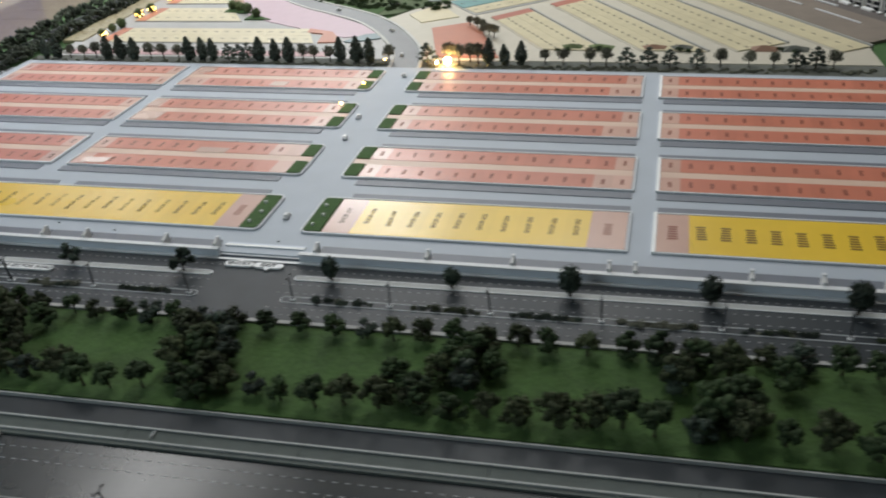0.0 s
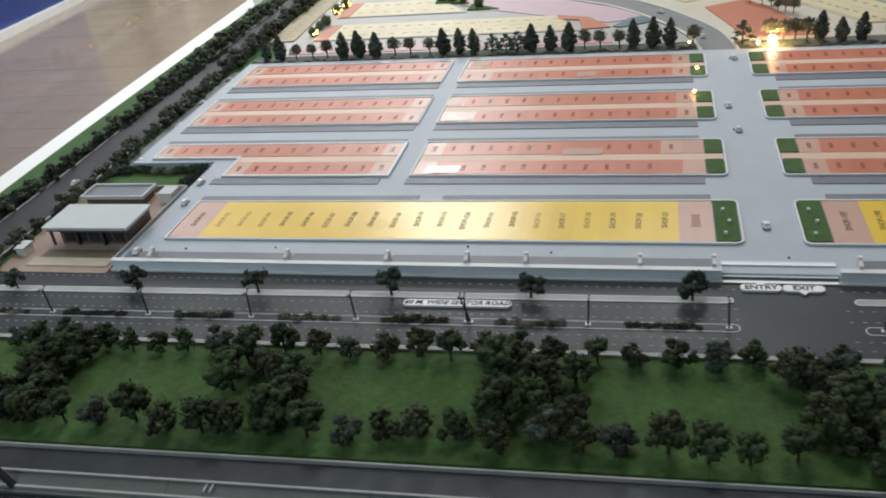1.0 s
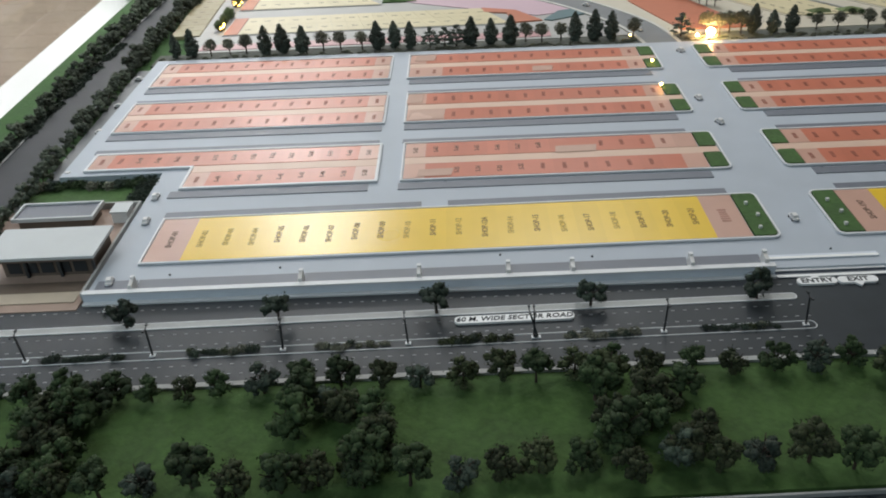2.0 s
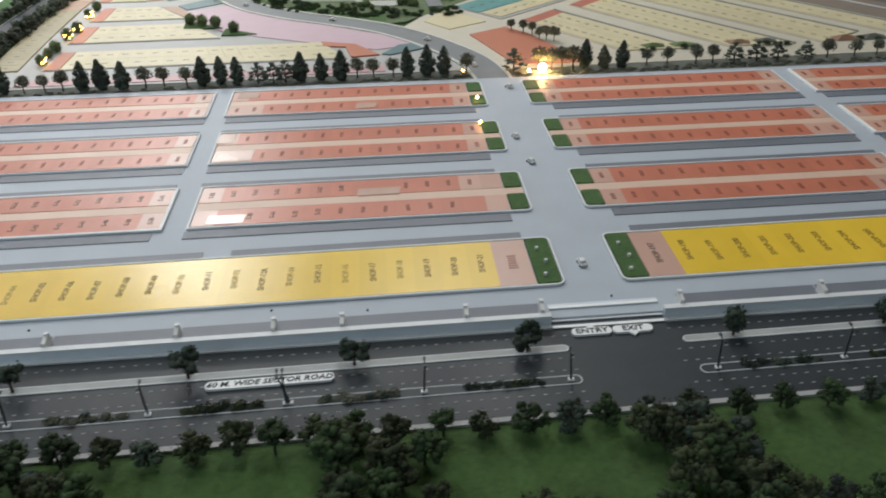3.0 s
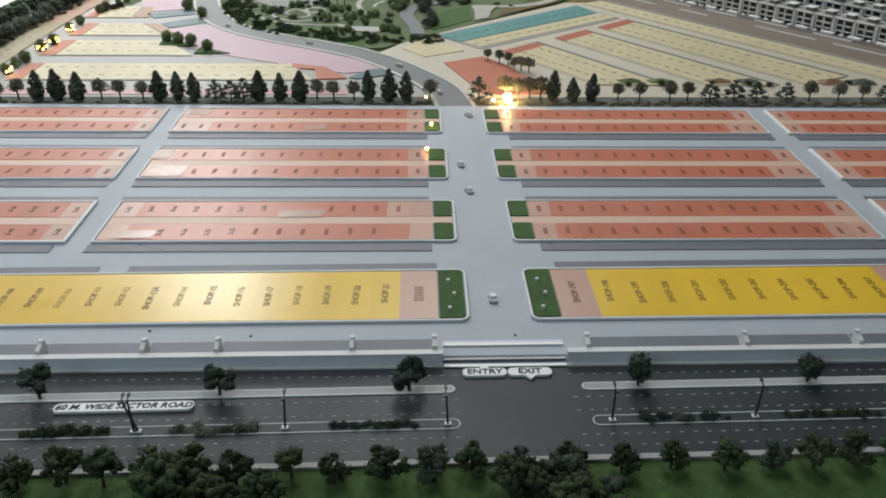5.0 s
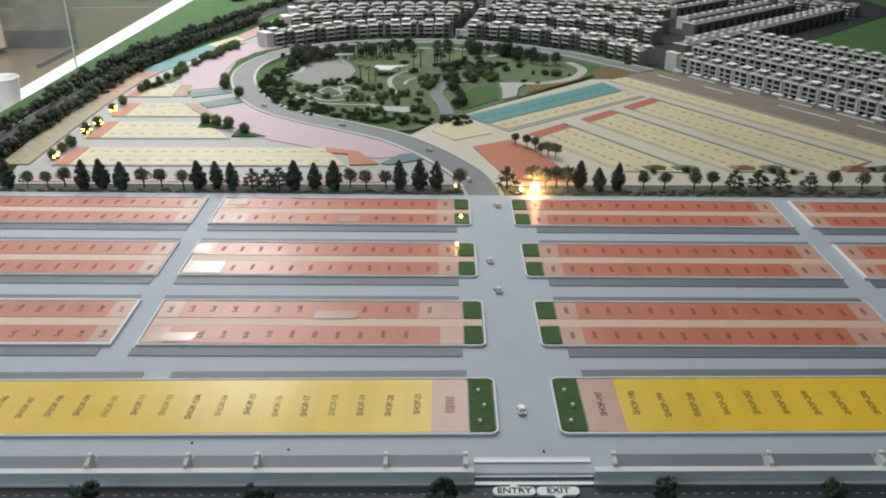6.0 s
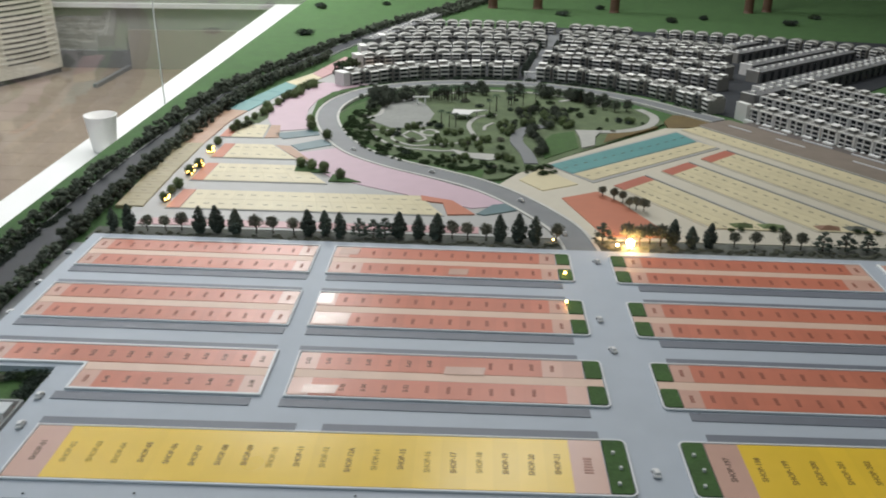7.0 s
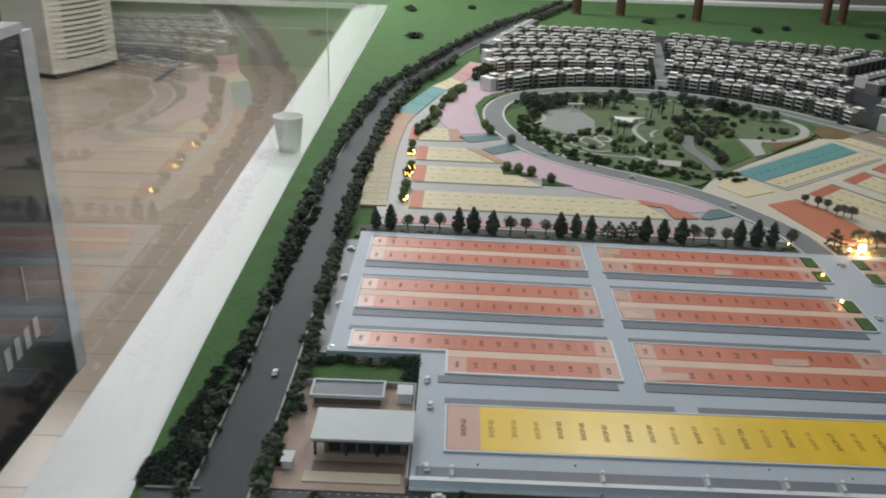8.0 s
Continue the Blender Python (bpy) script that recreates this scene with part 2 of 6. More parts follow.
def boxed(*b):
    bm = bmesh.new()
    box(bm, *b)
    return bm


def rounded(x0, x1, y0, y1, r, steps=5, left=True, right=True):
    pts = []
    for cx, cy, a0, on in ((x1 - r, y1 - r, 0, right), (x0 + r, y1 - r, 90, left), (x0 + r, y0 + r, 180, left), (x1 - r, y0 + r, 270, right)):
        if not on or r <= 0:
            pts.append((x1 if cx > (x0 + x1) / 2 else x0, y1 if cy > (y0 + y1) / 2 else y0))
            continue
        for i in range(steps + 1):
            a = radians(a0 + 90 * i / steps)
            pts.append((cx + r * math.cos(a), cy + r * math.sin(a)))
    return pts


def prism(bm, pts, z0, z1):
    lo, hi = [bm.verts.new((*p, z0)) for p in pts], [bm.verts.new((*p, z1)) for p in pts]
    top = bm.faces.new(hi)
    bot = bm.faces.new(lo[::-1])
    top.normal_update()
    bot.normal_update()
    for i in range(len(pts)):
        j = (i + 1) % len(pts)
        bm.faces.new((lo[i], lo[j], hi[j], hi[i]))
    bmesh.ops.triangulate(bm, faces=[f for f in (top, bot) if len(f.verts) > 4])


def prismed(pts, z0, z1):
    bm = bmesh.new()
    prism(bm, pts, z0, z1)
    return bm


def ring(bm, outer, inner, z0, z1):
    n = len(outer)
    o0, o1 = [bm.verts.new((*p, z0)) for p in outer], [bm.verts.new((*p, z1)) for p in outer]
    i0, i1 = [bm.verts.new((*p, z0)) for p in inner], [bm.verts.new((*p, z1)) for p in inner]
    for a in range(n):
        b = (a + 1) % n
        for f in ((o0[a], o0[b], o1[b], o1[a]), (i0[b], i0[a], i1[a], i1[b]), (o1[a], o1[b], i1[b], i1[a]), (o0[b], o0[a], i0[a], i0[b])):
            bm.faces.new(f)


def smooth_line(pts, per=8):
    p = [Vector((*q, 0)) for q in pts]
    p = [2 * p[0] - p[1]] + p + [2 * p[-1] - p[-2]]
    out = []
    for i in range(1, len(p) - 2):
        for k in range(per):
            t = k / per
            a, b, c, d = p[i - 1], p[i], p[i + 1], p[i + 2]
            out.append(0.5 * (2 * b + (c - a) * t + (2 * a - 5 * b + 4 * c - d) * t * t + (3 * b - a - 3 * c + d) * t ** 3))
    out.append(p[-2])
    return [(q.x, q.y) for q in out]


def offset_line(line, d):
    out = []
    for i, (x, y) in enumerate(line):
        a, b = line[max(0, i - 1)], line[min(len(line) - 1, i + 1)]
        n = Vector((-(b[1] - a[1]), b[0] - a[0])).normalized()
        out.append((x + n.x * d, y + n.y * d))
    return out


def ribbon(bm, line, d0, d1, z0, z1):
    a, b = offset_line(line, d0), offset_line(line, d1)
    rows = [[bm.verts.new((*p, z)) for p in q] for q, z in ((a, z0), (a, z1), (b, z1), (b, z0))]
    for i in range(len(line) - 1):
        for r in range(4):
            s = (r + 1) % 4
            bm.faces.new((rows[r][i], rows[r][i + 1], rows[s][i + 1], rows[s][i]))
    bm.faces.new([r[0] for r in rows])
    bm.faces.new([r[-1] for r in rows][::-1])


def ribboned(line, d0, d1, z0, z1):
    bm = bmesh.new()
    ribbon(bm, line, d0, d1, z0, z1)
    return bm


def tube(bm, a, b, ra, rb, sides=8):
    a, b = Vector(a), Vector(b)
    q = (b - a).to_track_quat("Z", "Y")
    lo, hi = [], []
    for i in range(sides):
        c = Vector((math.cos(2 * math.pi * i / sides), math.sin(2 * math.pi * i / sides), 0))
        lo.append(bm.verts.new(a + q @ (c * ra)))
        hi.append(bm.verts.new(b + q @ (c * rb)))
    for i in range(sides):
        j = (i + 1) % sides
        bm.faces.new((lo[i], lo[j], hi[j], hi[i]))
    bm.faces.new(lo[::-1])
    bm.faces.new(hi)


def blob(bm, centre, r, rng, squash=1.0):
    made = bmesh.ops.create_icosphere(bm, subdivisions=1, radius=1.0)["verts"]
    for v in made:
        k = r * rng.uniform(0.65, 1.3)
        v.co = Vector(centre) + Vector((v.co.x * k, v.co.y * k, v.co.z * k * squash))


def lettering(text, size, slant=0.0):
    curve = bpy.data.curves.new("lettering", "FONT")
    curve.body, curve.size, curve.align_x, curve.align_y = text, size * S, "CENTER", "CENTER"
    curve.extrude = 0.0006 * S
    curve.offset, curve.shear = size * S * 0.014, slant
    curve.resolution_u = 2
    ob = new("lettering", curve)
    data = bpy.data.meshes.new_from_object(ob.evaluated_get(bpy.context.evaluated_depsgraph_get()))
    bpy.data.objects.remove(ob)
    return data


def inked(text, size, mat, slant=0.0, cache={}):
    key = (text, size, mat.name, slant)
    if key not in cache:
        data = lettering(text, size, slant)
        data.materials.clear()
        data.materials.append(mat)
        cache[key] = data
    return cache[key]


# ---------------------------------------------------------------- room
R = dict(x0=-15.6, x1=16.0, y0=-14.0, y1=21.5, z0=-3.0, z1=8.0)


def build_room():
    t = 0.6
    tagged(part("floor", boxed(R["x0"] - t, R["x1"] + t, R["y0"] - t, R["y1"] + t, R["z0"] - 0.6, R["z0"] - 0.006), M_FLOOR), "tan wood laminate floor of the showroom", "floor", kind="structure")
    rows = (("wall_west", (R["x0"] - t, R["x0"], R["y0"], 17.5, R["z0"], R["z1"]), M_BLUEWALL), ("wall_west", (R["x0"] - t, R["x0"], 17.5, R["y1"], R["z0"], R["z1"]), M_ROOMWALL),
            ("wall_east", (R["x1"], R["x1"] + t, R["y0"], R["y1"], R["z0"], R["z1"]), M_ROOMWALL), ("wall_south", (R["x0"], R["x1"], R["y0"] - t, R["y0"], R["z0"], R["z1"]), M_ROOMWALL),
            ("wall_north", (R["x0"], R["x1"], R["y1"], R["y1"] + t, R["z0"], R["z1"]), M_ROOMWALL))
    for name, b, m in rows:
        tagged(part(name, boxed(*b), m), "deep blue painted showroom wall" if m is M_BLUEWALL else "plain grey-green painted showroom wall", "wall", kind="structure")
    tagged(part("ceiling", boxed(R["x0"] - t, R["x1"] + t, R["y0"] - t, R["y1"] + t, R["z1"], R["z1"] + 0.4), M_CEIL), "plain white showroom ceiling", "ceiling", kind="structure")
    tagged(part("trim", boxed(R["x0"] + 0.005, R["x0"] + 0.16, R["y0"] + 0.1, R["y1"] - 0.2, R["z0"], R["z0"] + 0.20), M_RIM), "white skirting along the blue wall", "baseboard", kind="structure")
    tagged(part("baseboard", boxed(R["x0"] + 0.2, -10.52, R["y1"] - 0.12, R["y1"] - 0.01, R["z0"], R["z0"] + 0.5), M_SKIRT), "grey skirting along the showroom wall", "baseboard", kind="structure")
    tagged(part("trim", boxed(-10.5, R["x1"] - 0.1, R["y1"] - 0.16, R["y1"] - 0.01, R["z0"], -1.90), M_PANELTAN), "pale tan panel on the lower showroom wall", "wall panel", kind="structure")
    tagged(part("trim", boxed(R["x0"] + 0.2, R["x1"] - 0.1, R["y1"] - 0.22, R["y1"] - 0.01, -1.28, -1.16), M_WHITE), "thin white sill along the showroom wall", "sill", kind="structure")
    tagged(part("trim", boxed(-10.62, -10.50, 18.9, R["y1"] - 0.17, R["z0"], R["z0"] + 0.10), M_SKIRT), "dark floor rail running to the wall", "floor rail", kind="structure")
    tagged(part("trim", boxed(-14.45, -14.30, R["y1"] - 0.18, R["y1"] - 0.01, -1.155, R["z1"] - 0.02), M_WHITE), "white upright post on the showroom wall", "post", kind="structure")


build_room()

# ---------------------------------------------------------------- display table
TX1, TY0, TY1 = 9.0, -2.85, 15.2


def left_edge(y):
    return -3.784 - 0.095 * (1 - math.exp(-(max(y, -0.9) + 0.64) / 1.9))


def left_line(inset=0.0):
    return [(left_edge(y) + inset, y) for y in (TY0, -0.9, -0.4, 0.1, 0.6, 1.2, 2.0, 3.0, 4.5, 7.0, TY1)]


def build_table():
    table = thing("display_table", "large dark display table with a white gloss rim carrying the model", "table", 0, 0, 0)
    base = [(TX1, TY0), (TX1, TY1)] + left_line()[::-1]
    part("tabletop", prismed(base, -0.52, -0.06), M_TABLESIDE, table)
    part("plinth", prismed([(-3.2, -2.3), (8.3, -2.3), (8.3, 13.7), (-3.4, 13.7)], -2.98, -0.53), M_TABLESIDE, table)
    outer = [(-4.408 - 0.020 * y, y) for y in (TY0, 15.1)]
    part("rim", prismed([outer[1], outer[0]] + left_line(-0.001), -0.45, -0.27), M_RIM, table, "white gloss ledge board")
    part("rim", boxed(left_edge(TY1), TX1, TY1, TY1 + 0.35, -0.30, 0.02), M_RIM, table, "white gloss rim board")
    return table


build_table()
tagged(part("ground", prismed([(TX1, TY0), (TX1, TY1)] + left_line(0.002)[::-1], -0.058, -0.045), M_LAWN), "green flocked model lawn covering the table", "ground", kind="structure")


# ---------------------------------------------------------------- plots
PZ = -0.0085  # top of the pale board between the blocks


def build_board():
    pts = [(-3.12, 2.12), (-3.12, 0.492), (-2.60, 0.500), (-2.60, -0.515), (3.75, -0.515), (3.75, 2.12)]
    LIE[0] = board_lie
    tagged(part("pavement", prismed(pts, -0.044, PZ), M_PAVE), "pale blue-grey board of streets between the plots", "pavement", kind="structure")


build_board()
PIECES = []  # (name, mesh, parent, x, y, z, rz): laid at the end of the file


def tile_mesh(w, d, mat, cache={}):
    key = (round(w, 4), round(d, 4), mat.name)
    if key not in cache:
        cache[key] = finish(boxed(-w / 2, w / 2, -d / 2, d / 2, 0, 0.007), mat, "tile")
    return cache[key]


def bars_mesh(mat, w, n, cache={}):
    """Unreadable writing: short strokes side by side."""
    key = (mat.name, w, n)
    if key not in cache:
        bm = bmesh.new()
        rng = random.Random(n)
        for i in range(n):
            x = -w / 2 + w * (i + 0.5) / n
            h = w * rng.uniform(0.28, 0.36)
            box(bm, x - w / n * 0.28, x + w / n * 0.28, -h / 2, h / 2, 0, 0.0012)
        cache[key] = finish(bm, mat, "bars")
    return cache[key]


def block_frame(block, x0, x1, y0, y1, round_left, round_right, r):
    part("base", prismed(rounded(x0, x1, y0, y1, r, 5, round_left, round_right), PZ + 0.001, -0.006), M_PAVE, block)
    e = 0.0085
    if not round_left and x0 > 1.9:
        part("kerb", boxed(x0 - 0.002, x0 + 0.0155, y0 + 0.001, y1 - 0.001, -0.0055, 0.0062), M_RIM, block, "bright white street kerb")
    bm = bmesh.new()
    ring(bm, rounded(x0, x1, y0, y1, r, 5, round_left, round_right), rounded(x0 + e, x1 - e, y0 + e, y1 - e, max(r - e, 0.001), 5, round_left, round_right), -0.0055, 0.0032)
    part("kerb", bm, M_KERB, block, "raised white kerb")


def plot_strip(block, x0, x1, y0, y1, pitch_count, pale_ends, texts, rng):
    w = (x1 - x0) / pitch_count
    for i in range(pitch_count):
        x = x0 + w * (i + 0.5)
        pale = i < pale_ends[0] or i >= pitch_count - pale_ends[1]
        lx, ly = LIE[0](x, (y0 + y1) / 2)
        turn = turn_and_scale(x, (y0 + y1) / 2)[0]
        PIECES.append(("plot", tile_mesh(w, y1 - y0, M_PALE if pale else M_RED), block, lx, ly, -0.0055, turn))
        word = texts.get(i)
        if word == "":
            continue
        data = inked(word, 0.034, M_INK) if word else bars_mesh(M_INKR, 0.062, 4)
        PIECES.append(("lettering", data, block, lx, ly + rng.uniform(-0.006, 0.006), 0.0017, 90 + turn + rng.uniform(-3, 3)))


def red_block(x0, x1, y0, green_left, green_right, counts, pale=((1, 1), (1, 1)), texts=({}, {}), cut_front=None, seed=1):
    rng = random.Random(seed)
    y1 = y0 + 0.410
    rl, rr = green_left, green_right
    what = "raised salmon-red plot block with white kerb" + (" and green corner lawns" if rl or rr else "")
    block = thing("plot_block", what, "plot block", group="salmon-red plot blocks")
    e = 0.014
    if cut_front is None:
        block_frame(block, x0, x1, y0, y1, rl, rr, 0.03)
    else:
        pts = [(x0, y0 + 0.220), (cut_front, y0 + 0.220), (cut_front, y0), (x1, y0), (x1, y1), (x0, y1)]
        part("base", prismed(pts, PZ + 0.001, -0.006), M_PAVE, block)
        inner = [(x0 + e, y0 + 0.220 + e), (cut_front + e, y0 + 0.220 + e), (cut_front + e, y0 + e), (x1 - e, y0 + e), (x1 - e, y1 - e), (x0 + e, y1 - e)]
        bm = bmesh.new()
        ring(bm, pts, inner, -0.0055, 0.004)
        part("kerb", bm, M_KERB, block, "raised white kerb")
    f0, f1, b0, b1 = y0 + 0.016, y0 + 0.165, y0 + 0.238, y1 - 0.016
    gl, gr = x0 + (0.10 if rl else e), x1 - (0.10 if rr else e)
    fx0 = cut_front + e if cut_front is not None else gl
    part("lane", boxed(x0 + e, x1 - e, f1 + 0.002, b0 - 0.002, -0.0055, 0.0005) if cut_front is None else boxed(fx0, x1 - e, f1 + 0.002, b0 - 0.002, -0.0055, 0.0005), M_CREAMBAND, block, "cream lane between the strips")
    for on, a, b in ((rl, x0 + 0.013, x0 + 0.094), (rr, x1 - 0.094, x1 - 0.013)):
        if on:
            for c, d in ((f0, f1), (b0, b1)):
                side = a < (x0 + x1) / 2
                part("corner_lawn", prismed(rounded(a, b, c, d, 0.014, 3, side, not side), -0.0055, 0.006), M_TURF, block, "green flocked corner lawn")
    plot_strip(block, fx0, gr, f0, f1, counts[0], pale[0], texts[0], rng)
    plot_strip(block, gl, gr, b0, b1, counts[1], pale[1], texts[1], rng)
    return block


ROW_Y = (0.308, 0.972, 1.625)
S_BACK_LEFT = {i: "S-%d" % (47 + i) for i in range(2, 15)}
S_FRONT_LEFT = {i: "S-%d" % (46 - i) for i in range(1, 9)}
S_BACK_MID = {0: "S-62", 1: "S-63", 2: "S-64", 3: "S-65", 4: "S-66", 5: "S-67", 6: "S-68", 7: "", 8: "", 13: ""}
S_FRONT_MID = {0: "", 1: "", 2: "S-35", 3: "S-34", 4: "S-33", 5: "S-32", 12: "", 13: ""}


def build_blocks():
    for k, y in enumerate(ROW_Y):
        left, mid_a, mid_b = -1.52 - 0.008 * k, -1.413 - 0.012 * k, 0.126 - 0.015 * k
        if k == 0:
            red_block(-3.01, left, y, False, False, (9, 15), ((1, 1), (1, 1)), (S_FRONT_LEFT, S_BACK_LEFT), cut_front=-2.465, seed=3)
            red_block(mid_a, mid_b, y, False, True, (14, 14), ((1, 1), (1, 2)), (S_FRONT_MID, S_BACK_MID), seed=4)
        else:
            red_block(-3.03, left, y, False, False, (15, 15), ((1, 1), (1, 1)), seed=5 + k)
            red_block(mid_a, mid_b, y, False, True, (14, 14), ((2, 1), (1, 1)), seed=8 + k)
        red_block(0.362 - 0.010 * k, 1.947 - 0.008 * k, y, True, False, (15, 15), ((1, 2), (1, 1)), seed=11 + k)
        red_block(2.055 - 0.0125 * k, 3.62, y, False, False, (15, 15), ((1, 1), (1, 1)), seed=14 + k)


build_blocks()


def shop_block(x0, x1, green_left, green_right, pitch, first_pink, words, last_pink, seed):
    """A block of yellow shop plots; words name the yellow plots in order."""
    rng = random.Random(seed)
    y0, y1 = -0.310, 0.064
    block = thing("shop_block", "raised block of bright yellow shop plots with pink end plots", "plot block", group="yellow shop blocks")
    block_frame(block, x0, x1, y0, y1, green_left, green_right, 0.035)
    e = 0.014
    a, b = x0 + (0.112 if green_left else e), x1 - (0.112 if green_right else e)
    for on, c, d in ((green_left, x0 + 0.013, x0 + 0.106), (green_right, x1 - 0.106, x1 - 0.013)):
        if on:
            part("corner_lawn", prismed(rounded(c, d, y0 + 0.014, y1 - 0.014, 0.02, 4, green_left, green_right), -0.0055, 0.006), M_TURF, block, "green flocked corner lawn")
            for i in range(3):
                part("lawn_light", boxed(c + 0.03 + 0.02 * (i % 2), c + 0.042 + 0.02 * (i % 2), y0 + 0.06 + 0.1 * i, y0 + 0.072 + 0.1 * i, 0.006, 0.018), M_WHITE, block, "tiny white garden light")
    d = y1 - y0 - 2 * e
    ym = (y0 + y1) / 2
    pink_a, pink_b = first_pink
    if pink_b > pink_a:
        PIECES.append(("plot", tile_mesh(pink_b - pink_a, d, M_SHOPPINK), block, (pink_a + pink_b) / 2, ym, -0.0055, 0))
        word = words[0]
        PIECES.append(("lettering", inked(word, 0.036, M_INK) if word else bars_mesh(M_INKR, 0.13, 6), block, (pink_a + pink_b) / 2, ym, 0.0017, 90))
    lo, hi = pink_b, last_pink[0] if last_pink else b
    n = round((hi - lo) / pitch)
    w = (hi - lo) / n
    for i in range(n):
        x = lo + w * (i + 0.5)
        PIECES.append(("plot", tile_mesh(w, d, M_YELLOW), block, x, ym, -0.0055, 0))
        word = words[1 + i] if 1 + i < len(words) else ""
        if word is None:
            continue
        PIECES.append(("lettering", inked(word, 0.036, M_FADE if word in WORN else M_INKY) if word else bars_mesh(M_INKY, 0.13, 6), block, x, ym + rng.uniform(-0.008, 0.008), 0.0017, 90 + rng.uniform(-2, 2)))
    if last_pink:
        PIECES.append(("plot", tile_mesh(last_pink[1] - last_pink[0], d, M_SHOPPINK), block, sum(last_pink) / 2, ym, -0.0055, 0))
        PIECES.append(("lettering", bars_mesh(M_PINKINK, 0.11, 6), block, sum(last_pink) / 2, ym, 0.0017, 90))
    return block


WORN = {"SHOP-%02d" % i for i in (2, 3, 4, 10, 12, 14, 16, 18)}
LEFT_SHOPS = ["SHOP-01"] + ["SHOP-%02d" % i for i in range(2, 13)] + ["SHOP-12A"] + ["SHOP-%d" % i for i in range(14, 22)]
RIGHT_SHOPS = ["SHOP-%d" % i for i in range(197, 208)]
shop_block(-2.455, 0.147, False, True, 0.1087, (-2.441, -2.285), LEFT_SHOPS, (-0.106, 0.035), 21)
shop_block(0.369, 1.95, True, False, 0.1087, (0.481, 0.624), RIGHT_SHOPS, (1.765, 1.936), 22)
shop_block(2.055, 3.62, False, False, 0.1087, (2.069, 2.215), [""], None, 23)


for tx0, tx1, ty0, ty1 in ((-0.665, -0.455, 0.535, 0.61), (-1.335, -1.16, 0.335, 0.41), (-1.42, -1.32, 1.225, 1.36), (-1.405, -1.20, 0.994, 1.128), (-1.395, -1.26, 1.90, 2.005), (-0.68, -0.55, 1.658, 1.745)):
    tagged(part("tape_strip", prismed([(tx0, ty0), (tx1 - 0.012, ty0 + 0.004), (tx1, ty1), (tx0 + 0.008, ty1 - 0.003)], 0.0031, 0.0042), M_TAPE), "strip of clear tape stuck over red plots, its glare painted pale", "tape", "tape strips")


def build_street_strips():
    """Printed dark strips along the cross streets."""
    spans = [(-2.50, -1.56), (-1.42, 0.020), (0.475, 1.94), (2.06, 3.7)]
    spans_back = [(-3.03, -1.54), (-1.42, 0.012), (0.465, 1.93), (2.06, 3.7)]
    yellow = [(-2.46, -1.306), (-1.188, 0.035), (0.51, 1.94), (2.07, 3.7)]
    for y0, y1, some in ((0.232, 0.294, spans), (0.078, 0.126, yellow), (0.732, 0.772, spans_back), (0.890, 0.958, spans_back), (1.394, 1.432, spans_back), (1.543, 1.611, spans_back)):
        for a, b in some:
            if y0 > 0.5 and a < -3 and y0 < 0.8:
                a = -3.03
            tagged(part("parking_strip", boxed(a, b, y0, y1, PZ - 0.002, PZ + 0.004), M_STRIP), "dark grey printed parking strip on the board", "parking strip", kind="structure")


build_street_strips()
LIE[0] = front_lie


# ---------------------------------------------------------------- vegetation templates
def crown_bush(seed, r, h, z0, count, size, squash=0.85):
    """A ragged crown: small lumps and loose leaf flakes round a hidden core."""
    rng = random.Random(seed)
    bm = bmesh.new()
    lobes = [(rng.uniform(0, 6.283), rng.uniform(0.25, 0.55) * r, rng.uniform(0.15, 0.8)) for _ in range(5)]

    def spot(reach):
        a, u = rng.uniform(0, 6.283), rng.random()
        taper = (math.sin(math.pi * min(0.97, 0.22 + 0.74 * u))) ** 0.6
        la, lr, lu = lobes[rng.randrange(5)]
        k = reach * r * taper
        pull = 0.45
        x = (1 - pull) * k * math.cos(a) + pull * lr * 1.5 * math.cos(la) + rng.uniform(-0.2, 0.2) * r
        y = (1 - pull) * k * math.sin(a) + pull * lr * 1.5 * math.sin(la) + rng.uniform(-0.2, 0.2) * r
        return Vector((x, y, z0 + h * ((1 - 0.35) * u + 0.35 * lu)))

    for _ in range(count):
        blob(bm, spot(math.sqrt(rng.random()) * 0.9), size * rng.uniform(0.45, 0.9), rng, squash)
    for _ in range(count * 24):
        c = spot(rng.uniform(0.7, 1.3))
        s = size * rng.uniform(0.35, 0.75)
        v = [bm.verts.new(c + Vector((rng.uniform(-s, s), rng.uniform(-s, s), rng.uniform(-s, s)))) for _ in range(3)]
        bm.faces.new(v)
    return bm


